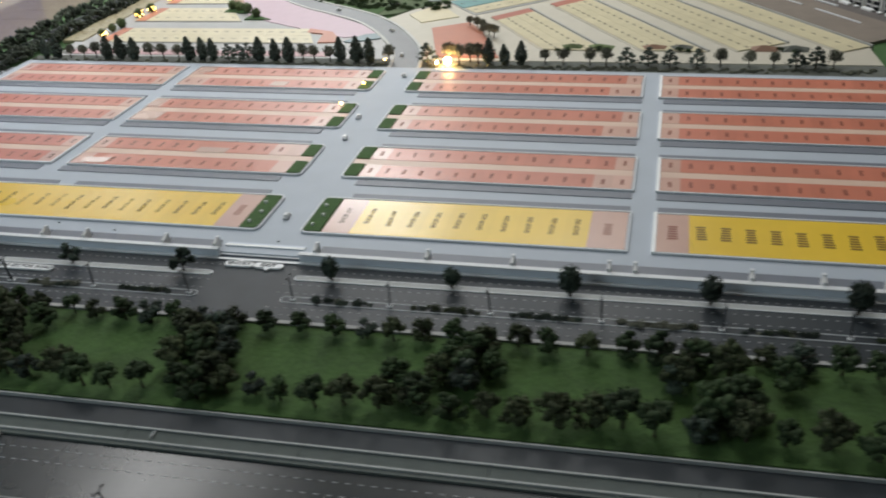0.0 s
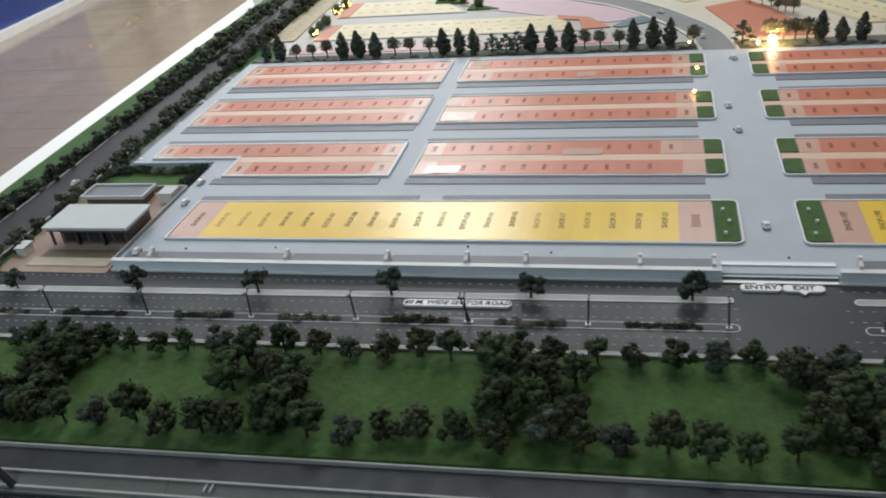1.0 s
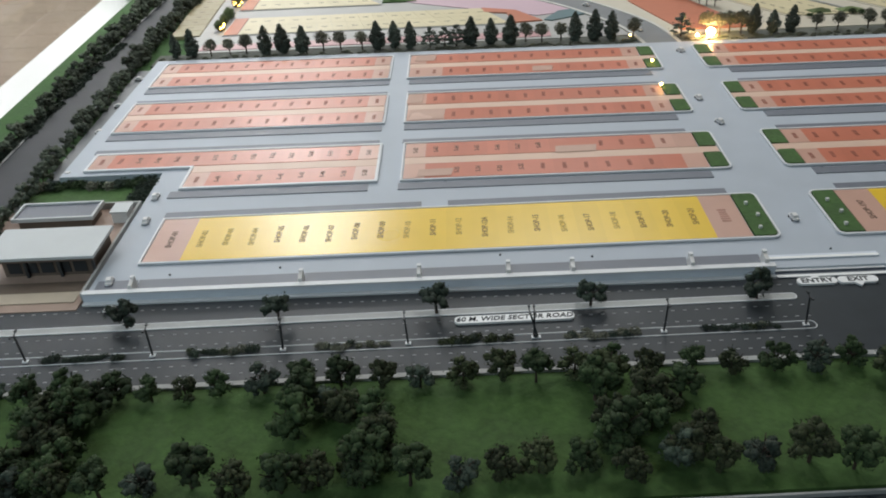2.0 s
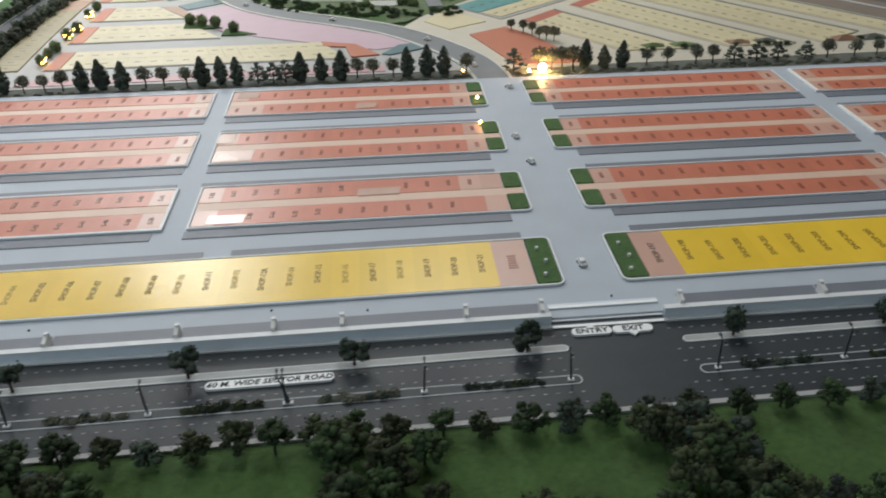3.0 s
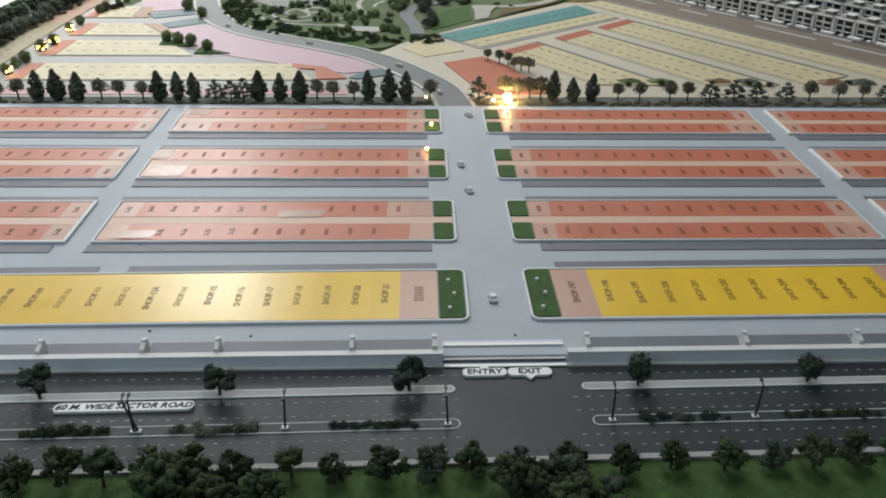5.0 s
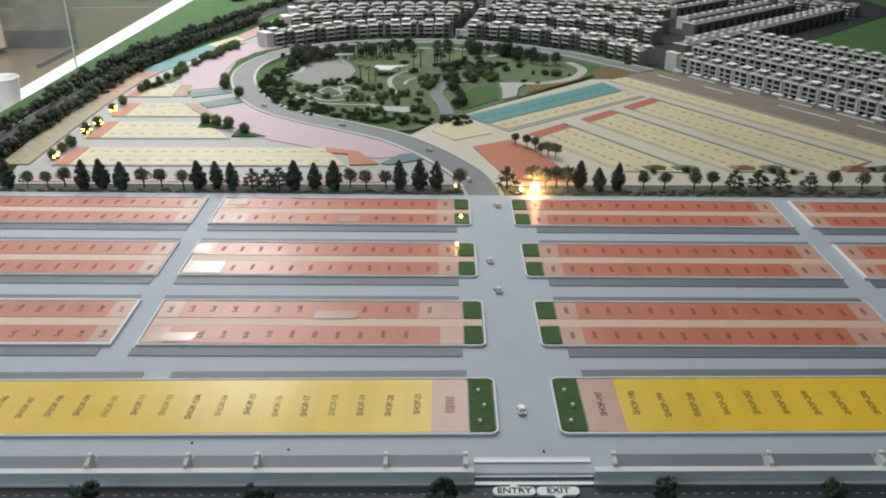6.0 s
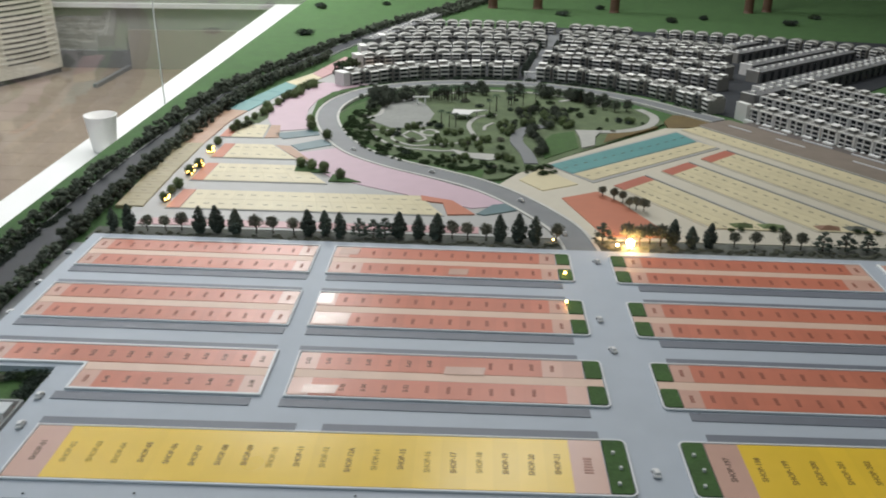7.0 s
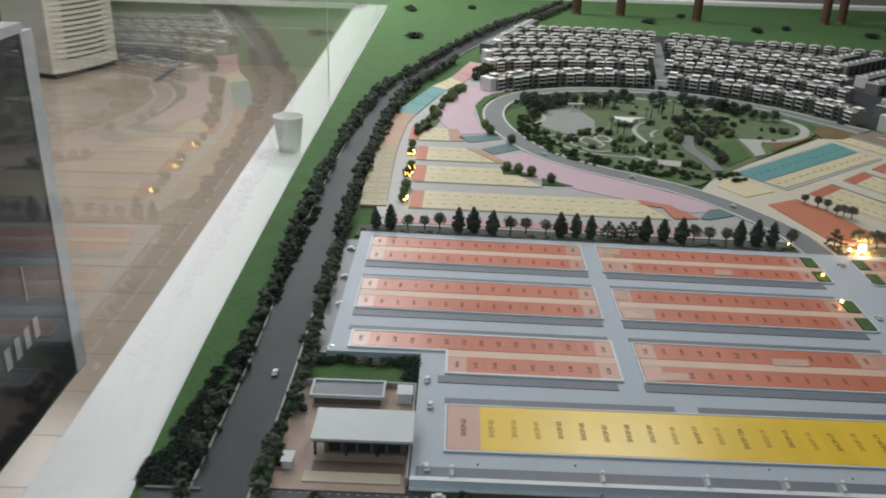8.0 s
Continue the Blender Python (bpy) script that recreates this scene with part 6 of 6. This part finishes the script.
def house(parts, x, y, rz, name, label, group):
    h = thing(name, label, "house", x, y, -0.044, rz, group)
    latest = {}
    for pn, data, px, py, pz in parts:
        host = latest.get(NESTED.get(pn))
        if host:
            put(pn, data, host[0], px - host[1], py - host[2], pz - host[3])
        else:
            latest[pn] = (put(pn, data, h, px, py, pz), px, py, pz)
    return h


def gable(x, y, rz, w, d, h, mat=None):
    g = thing("end_wall", "plain white end wall of a house row", "wall", x, y, -0.044, rz, "row end walls")
    put("panel", finish(boxed(-w / 2, w / 2, -d / 2, d / 2, 0, h), mat or M_WHITE), g)
    put("coping", finish(boxed(-w / 2 - 0.002, w / 2 + 0.002, -d / 2, d / 2, h + 0.0005, h + 0.006), M_ROOF), g)


def build_houses():
    cx, cy = CENTRE
    tagged(part("housing_ground", prismed([(-2.35, 7.55), (-1.8, 7.42), (-1.2, 7.75), (-0.3, 7.95), (0.4, 7.9), (1.3, 7.5), (2.0, 6.9), (2.6, 6.0), (2.9, 5.75), (4.6, 3.2), (6.35, 4.35), (4.6, 7.45), (7.6, 10.4), (7.7, 11.9), (1.2, 13.1), (-1.5, 12.2), (-1.9, 10.4)], -0.0445, -0.038), M_BACKROAD), "dark grey streets between the model houses", "road", kind="structure")
    # crescent rows, each an arc about the park; gaps at the gate street
    for k, (r, a0, a1, gap) in enumerate(((2.72, 136.0, 17.0, (76.2, 82.2)), (3.72, 121.0, 33.0, (76.6, 81.2)), (4.42, 116.0, 38.0, (76.8, 80.6)), (5.35, 109.0, 45.0, (77.0, 80.2)), (6.05, 106.5, 49.0, (77.2, 79.9)), (6.95, 102.0, 66.5, (77.3, 79.7)))):
        step = math.degrees(0.232 / r)
        n = int((a0 - a1) / step)
        for i in range(n):
            a = a0 - step * (i + 0.5)
            if gap[0] < a < gap[1]:
                continue
            x, y = cx + r * math.cos(radians(a)), cy + r * math.sin(radians(a))
            west = a > gap[1]
            kind = VILLA_V if (west and k in (1, 2, 3)) or (not west and k >= 3 and a > 62) or (k > 3) else VILLA_R
            if west and k == 0:
                kind = VILLA_R
            house(kind[i % 2], x, y, a - 90, "villa", "three-storey grey model villa with pale %s" % ("vaulted roof" if kind is VILLA_V else "flat roof and balconies"), "crescent villas")
        if k < 4:
            a = a0 + 3.2 / r
            gable(cx + r * math.cos(radians(a)), cy + r * math.sin(radians(a)), a - 90, 0.10, 0.20, 0.19)
    # white terraces in slanting rows east of the park
    face = math.degrees(math.atan2(N.y, N.x)) - 90
    for k, (s0, count) in enumerate(((0.0, 18), (-0.35, 19), (-0.55, 20), (-0.75, 21))):
        o = Vector((2.72, 5.88)) + N * (0.10 + 0.62 * k) + D * (s0 if k else -0.06)
        for i in range(count):
            p = o + D * (0.193 * i)
            if p.y < 3.0:
                break
            house(TERRACE, p.x, p.y, face, "terrace_house", "white three-storey terrace house with dark window bays", "white terraces")
    for i in range(12):
        p = Vector((2.72, 5.88)) + D * (-0.04 + 0.25 * i) - N * 0.06
        porch = thing("porch_block", "small white rounded porch before the terrace", "porch", p.x, p.y, -0.044, face, "terrace porches")
        put("body", finish(prismed(rounded(-0.068, 0.068, -0.024, 0.024, 0.020, 4), 0, 0.034), M_HOUSELIGHT), porch)
        put("cap", finish(prismed(rounded(-0.062, 0.062, -0.019, 0.019, 0.016, 4), 0.0345, 0.040), M_RIM), porch, label="white rounded cap")
        q = p + D * 0.125
        post = thing("porch_cube", "small white cube between the terrace porches", "porch", q.x, q.y, -0.044, face, "terrace porch cubes")
        put("body", finish(boxed(-0.018, 0.018, -0.016, 0.016, 0, 0.030), M_HOUSELIGHT), post)
        put("cap", finish(boxed(-0.020, 0.020, -0.018, 0.018, 0.0305, 0.034), M_RIM), post, label="white cap")
    g = Vector((2.62, 6.02))
    gable(g.x, g.y, face + 90, 0.07, 0.17, 0.20)
    # the last row of villas bends away behind the dark rows
    back = smooth_line([(2.78, 11.74), (3.70, 11.56), (4.64, 11.22), (5.37, 10.86), (6.02, 10.42), (6.55, 9.90)], 12)
    run = 0.0
    for (ax, ay), (bx, by) in zip(back, back[1:]):
        run += math.hypot(bx - ax, by - ay)
        if run > 0.226:
            run = 0.0
            house(VILLA_V[0], bx, by, math.degrees(math.atan2(by - ay, bx - ax)), "villa", "three-storey grey model villa with pale vaulted roof", "crescent villas")
    # long dark rows running away to the north-east
    U = Vector((0.745, 0.667))
    V = Vector((-0.667, 0.745))
    ang = math.degrees(math.atan2(U.y, U.x))
    for k, (ox, oy, count) in enumerate(((2.98, 6.75, 26), (3.25, 7.15, 25), (3.55, 8.25, 20), (3.62, 8.75, 19), (3.75, 9.75, 14), (3.7, 10.25, 12))):
        for i in range(count):
            p = Vector((ox, oy)) + U * (0.212 * i)
            if any(math.hypot(p.x - qx, p.y - qy) < 0.42 for qx, qy in back) or p.y > 11.6:
                break
            house(REAR, p.x, p.y, ang, "row_house", "grey rear of a model row house, darkened for its shaded side", "dark house rows")
        e = Vector((ox, oy)) - U * 0.12
        gable(e.x, e.y, ang, 0.03, 0.20, 0.17, M_HOUSELIGHT if k % 2 else M_HOUSE)
    # western side row along the boundary road
    for i in range(17):
        p = Vector((-2.10, 10.2)) + Vector((0.285, 0.958)) * (0.205 * i)
        house(REAR, p.x, p.y, 253, "row_house", "grey rear of a model row house, darkened for its shaded side", "dark house rows")
    # portal over the gate street
    gate = thing("street_portal", "white portal frame over the gate street", "gate", 0.38, 8.02, -0.038, -10)
    for s in (-1, 1):
        put("post", finish(boxed(s * 0.10 - 0.012, s * 0.10 + 0.012, -0.015, 0.015, 0, 0.075), M_WHITE), gate)
    put("lintel", finish(boxed(-0.115, 0.115, -0.018, 0.018, 0.0755, 0.095), M_WHITE), gate)
    tagged(part("gate_street", prismed([(0.22, 7.75), (0.46, 7.73), (1.26, 12.2), (1.05, 12.2)], -0.040, -0.034), M_ROAD), "grey gate street between the villas", "road", kind="structure")
    rng = random.Random(3)
    for s in (-1, 1):
        for i in range(9):
            y = 8.2 + 0.28 * i
            plant([PINES[i % 4]], 0.345 + (y - 7.74) * 0.182 + s * 0.15, y, -0.038, 0.9, "gate street trees")
    for i in range(40):
        a = rng.uniform(18, 135)
        plant([SHRUBS[0]], cx + 2.47 * math.cos(radians(a)), cy + 2.47 * math.sin(radians(a)), -0.038, rng.uniform(0.8, 1.3), "crescent shrubs")
    # by the crescent's western end
    flat("peach_court", [(-2.0, 8.0), (-1.55, 8.15), (-1.6, 8.75), (-2.1, 8.6)], M_PEACH, "peach printed court behind the villas", up=0.004)
    for x, y in ((-2.25, 8.0), (-2.2, 8.25), (-2.12, 8.1), (-2.3, 7.9), (-1.95, 8.9), (-1.85, 9.2), (-1.8, 9.05)):
        plant(BELTS, x, y, -0.044, 1.5, "crescent trees")


build_houses()


# ---------------------------------------------------------------- far lawn
def build_far_lawn():
    rng = random.Random(17)
    for x, y in ((-3.40, 11.5), (-3.75, 15.3), (-2.3, 16.2), (1.6, 15.1), (3.8, 14.3), (4.7, 15.0), (6.3, 14.2), (7.4, 15.4), (2.6, 16.3), (8.4, 12.6), (9.0, 13.6), (7.9, 13.2)):
        ob = thing("lawn_bush", "low wide dark bush on the far lawn", "bush", x, y, -0.045, rng.uniform(0, 360), "far lawn bushes")
        for i in range(3):
            put("clump", SHRUBS[i % 2]["crown"], ob, rng.uniform(-0.14, 0.14), rng.uniform(-0.06, 0.06), 0, rng.uniform(0, 360), "", rng.uniform(2.0, 3.0))
    for x, y in ((0.10, 16.13), (1.16, 16.19), (2.89, 15.8), (6.12, 16.3), (6.65, 16.6)):
        post = thing("timber_post", "brown round timber post standing on the far lawn", "post", x, y, -0.045, 0, "timber posts")
        bm = bmesh.new()
        tube(bm, (0, 0, 0), (0, 0, 0.05), 0.125, 0.11, 14)
        put("foot", finish(bm, M_POST), post)
        bm = bmesh.new()
        tube(bm, (0, 0, 0.05), (0, 0, 2.6), 0.11, 0.10, 14)
        put("shaft", finish(bm, M_POST), post)


build_far_lawn()


# ---------------------------------------------------------------- bulbs
LIE[0] = as_drawn
def bulb(x, y, z, r, hot=False, label="tiny warm globe for a bulb and its glow among the model trees", rise=0.02):
    lamp = thing("bulb_or_glow", label, "bulb", x, y, z, 0, "warm bulbs")
    bm = bmesh.new()
    bmesh.ops.create_icosphere(bm, subdivisions=2, radius=r)
    bmesh.ops.translate(bm, verts=bm.verts, vec=(0, 0, rise + r))
    put("globe", finish(bm, M_BULBHOT if hot else M_BULB), lamp)
    bm = bmesh.new()
    tube(bm, (0, 0, 0), (0, 0, rise + 0.001), 0.003, 0.002, 6)
    put("stem", finish(bm, M_POLE), lamp)


bulb(0.515, 2.20, -0.026, 0.025, True, "bright glowing warm bulb beside the avenue")
bulb(0.43, 2.205, -0.026, 0.007, True, "small bright warm bulb beside the avenue")
for bx, by, br in ((0.01, 2.27, 0.007), (0.036, 1.70, 0.009), (0.008, 1.315, 0.009)):
    bulb(bx, by, -0.026 if by > 2 else -0.002, br)
lane_rng = random.Random(61)
LIE[0] = north_lie
for bx, by, lit in ((-2.91, 2.88, 3), (-2.915, 3.05, 0), (-2.905, 3.19, 0), (-2.925, 3.53, 4), (-2.905, 3.73, 3), (-2.945, 4.18, 4), (-2.95, 4.44, 0), (-2.93, 4.90, 0), (-2.94, 5.10, 0)):
    plant(BALLS, bx, by, FZ + 0.006, 0.72, "lane shrubs", "round model bush with bulb glow set as tiny globes beside the lane" if lit else "dark round model bush beside the lane")
    # Extra glowing globes stand in for leaves lit by a bulb inside.
    for i in range(lit * 3):
        turn, up = lane_rng.uniform(-2.4, 1.6), lane_rng.uniform(0.004, 0.05)
        out = 0.041 - 0.30 * abs(up - 0.03)
        bulb(bx + out * math.cos(turn), by + out * math.sin(turn), FZ + 0.007, lane_rng.uniform(0.0035, 0.0065), rise=up)


# ---------------------------------------------------------------- showroom things
LIE[0] = as_drawn


def build_glass():
    for y0, y1 in ((TY0 + 0.1, 5.958), (5.962, 15.0)):
        g = thing("glass_screen", "clear upright glass screen along the table edge", "glass screen", group="glass screens")
        a, b = (left_edge(y0) - 0.02, y0), (left_edge(y1) - 0.02, y1)
        pane = part("pane", prismed([(a[0] - 0.010, a[1]), a, b, (b[0] - 0.010, b[1])], -0.239, 3.0), M_GLASS, g)
        part("channel", prismed([(a[0] - 0.018, a[1]), (a[0] + 0.006, a[1]), (b[0] + 0.006, b[1]), (b[0] - 0.018, b[1])], -0.269, -0.240), M_WHITE, g, "white base channel")
        pane.visible_shadow = False
    j = thing("glass_joint", "thin white joint strip between the glass panels", "joint strip", left_edge(5.96) - 0.037, 5.96, -0.239)
    put("strip", finish(boxed(-0.004, 0.004, -0.006, 0.006, 0, 3.4), M_KERB), j)


build_glass()


def build_cup():
    cup = thing("paper_cup", "white paper cup standing on the white table ledge", "cup", -4.175, 4.918, -0.27)
    bm = bmesh.new()
    prof = [(0.0, 0.012), (0.107, 0.012), (0.107, 0.0), (0.115, 0.0), (0.158, 0.365), (0.166, 0.372), (0.158, 0.378), (0.151, 0.371), (0.109, 0.016), (0.0, 0.016)]
    n = 28
    rows = [[bm.verts.new((0.961 * r * math.cos(6.28319 * i / n), 0.961 * r * math.sin(6.28319 * i / n), 0.961 * z)) for i in range(n)] for r, z in prof[1:-1]]
    for p, q in zip(rows, rows[1:]):
        for i in range(n):
            k = (i + 1) % n
            bm.faces.new((p[i], p[k], q[k], q[i]))
    bm.faces.new(rows[0][::-1])
    bm.faces.new(rows[-1])
    put("body", finish(bm, M_CUP, "body", True), cup)


build_cup()


def build_air_conditioner():
    """A tall floor-standing unit with a bowed louvred grille."""
    ac = thing("air_conditioner", "tall ivory floor-standing air conditioner with louvred grille", "air conditioner", -13.1, 18.66, R["z0"], 68)
    ac.scale = (0.872, 0.872, 0.872)
    w, d, h = 2.7, 1.9, 6.4
    put("base", finish(boxed(-w / 2 + 0.1, w / 2 - 0.1, -d + 0.1, -0.05, 0.0, 0.16), M_ACDARK), ac, w / 2, d, 0, 0, "dark recessed base")
    put("cabinet", finish(boxed(-w / 2, w / 2, -d + 0.12, 0.0, 0.161, h), M_AC), ac, w / 2, d, 0)
    front = [(x, -d + 0.118 - 0.16 * (1 - (2 * x / w) ** 2)) for x in [(-0.5 + i / 12) * w for i in range(13)]]
    put("front_panel", finish(prismed([(w / 2, -d + 0.12), (-w / 2, -d + 0.12)][::-1] + front[::-1][1:-1], 0.161, h), M_AC), ac, w / 2, d, 0)
    for i in range(30):
        z = 0.55 + 0.158 * i
        line = [(x * 0.88, y - 0.012) for x, y in front]
        # Solid dark strip stands in for the shade between two louvres.
        bm = bmesh.new()
        ribbon(bm, line, -0.004, 0.03, z, z + 0.055)
        put("slot", finish(bm, M_ACDARK), ac, w / 2, d, 0, 0, "dark strip for the shade in a louvre slot")
        bm = bmesh.new()
        ribbon(bm, [(x, y - 0.02) for x, y in line], -0.03, 0.02, z + 0.057, z + 0.10)
        put("louvre", finish(bm, M_AC), ac, w / 2, d, 0)


build_air_conditioner()


def build_kiosk():
    """Dark display box on a pedestal, with pale number bars on its side."""
    k = thing("display_box", "charcoal display box with pale top on a dark pedestal", "display box", -4.72, 0.89, R["z0"])
    put("pedestal", finish(boxed(-2.0, -0.9, -2.6, -0.8, 0.0, 2.549), M_TABLESIDE), k, label="dark pedestal")
    put("body", finish(boxed(-2.4, 0.0, -3.0, 0.0, 2.55, 4.60), M_CAB), k)
    put("top", finish(boxed(-2.44, 0.01, -3.02, 0.02, 4.601, 4.65), M_CLUBROOF), k, label="pale top board")
    put("edge_strip", finish(boxed(-0.3, 0.008, 0.001, 0.13, 2.55, 4.60), M_CLUBROOF), k, label="pale edge strip")
    for i in range(4):
        put("number_bar", finish(boxed(0.001, 0.005, -0.70 + 0.105 * i, -0.642 + 0.105 * i, 3.0 + 0.005 * i, 3.12 + 0.005 * i), M_CONC), k, label="pale number bar")
    put("seam", finish(boxed(0.001, 0.004, -0.40, -0.385, 3.25, 3.46), M_CONC), k, label="short pale line")


build_kiosk()


def build_lamp_frames():
    # Frames hang round the added fill lamps too.
    for x, y, sx, sy, *_ in LAMPS:
        p = thing("unseen_lamp_frame", "flat white rectangular frame round an unseen lamp, some added as fill", "ceiling light", x, y, R["z1"] - 0.02, 0, "ceiling lights")
        bm = bmesh.new()
        ring(bm, [(-sx / 2 - 0.1, -sy / 2 - 0.1), (sx / 2 + 0.1, -sy / 2 - 0.1), (sx / 2 + 0.1, sy / 2 + 0.1), (-sx / 2 - 0.1, sy / 2 + 0.1)], [(-sx / 2, -sy / 2), (sx / 2, -sy / 2), (sx / 2, sy / 2), (-sx / 2, sy / 2)], -0.10, 0.015)
        put("frame", finish(bm, M_WHITE), p)


build_lamp_frames()

# ---------------------------------------------------------------- pieces: plots, their writing, floor boards
for pname, pdata, powner, px, py, pz, prz in PIECES:
    put(pname, pdata, powner, px, py, pz, prz)

FLOOR = bpy.data.objects["floor"]
BOARD = finish(boxed(-2.44, 2.44, -0.395, 0.395, -0.02, -0.002), M_FLOOR, "plank")


def lay_floor():
    count = 0
    y = -8.0
    row = 0
    while y < 21.0:
        x = R["x0"] + 2.44 + (row % 3) * 1.63 - 1.6
        while x < 12.5:
            if x > R["x0"] + 2.4 and not (x > -1.5 and y < 13.4) and count < 300 and (y > -2):
                put("plank", BOARD, FLOOR, x, y, R["z0"])
                count += 1
            x += 4.9
        y += 0.8
        row += 1


lay_floor()
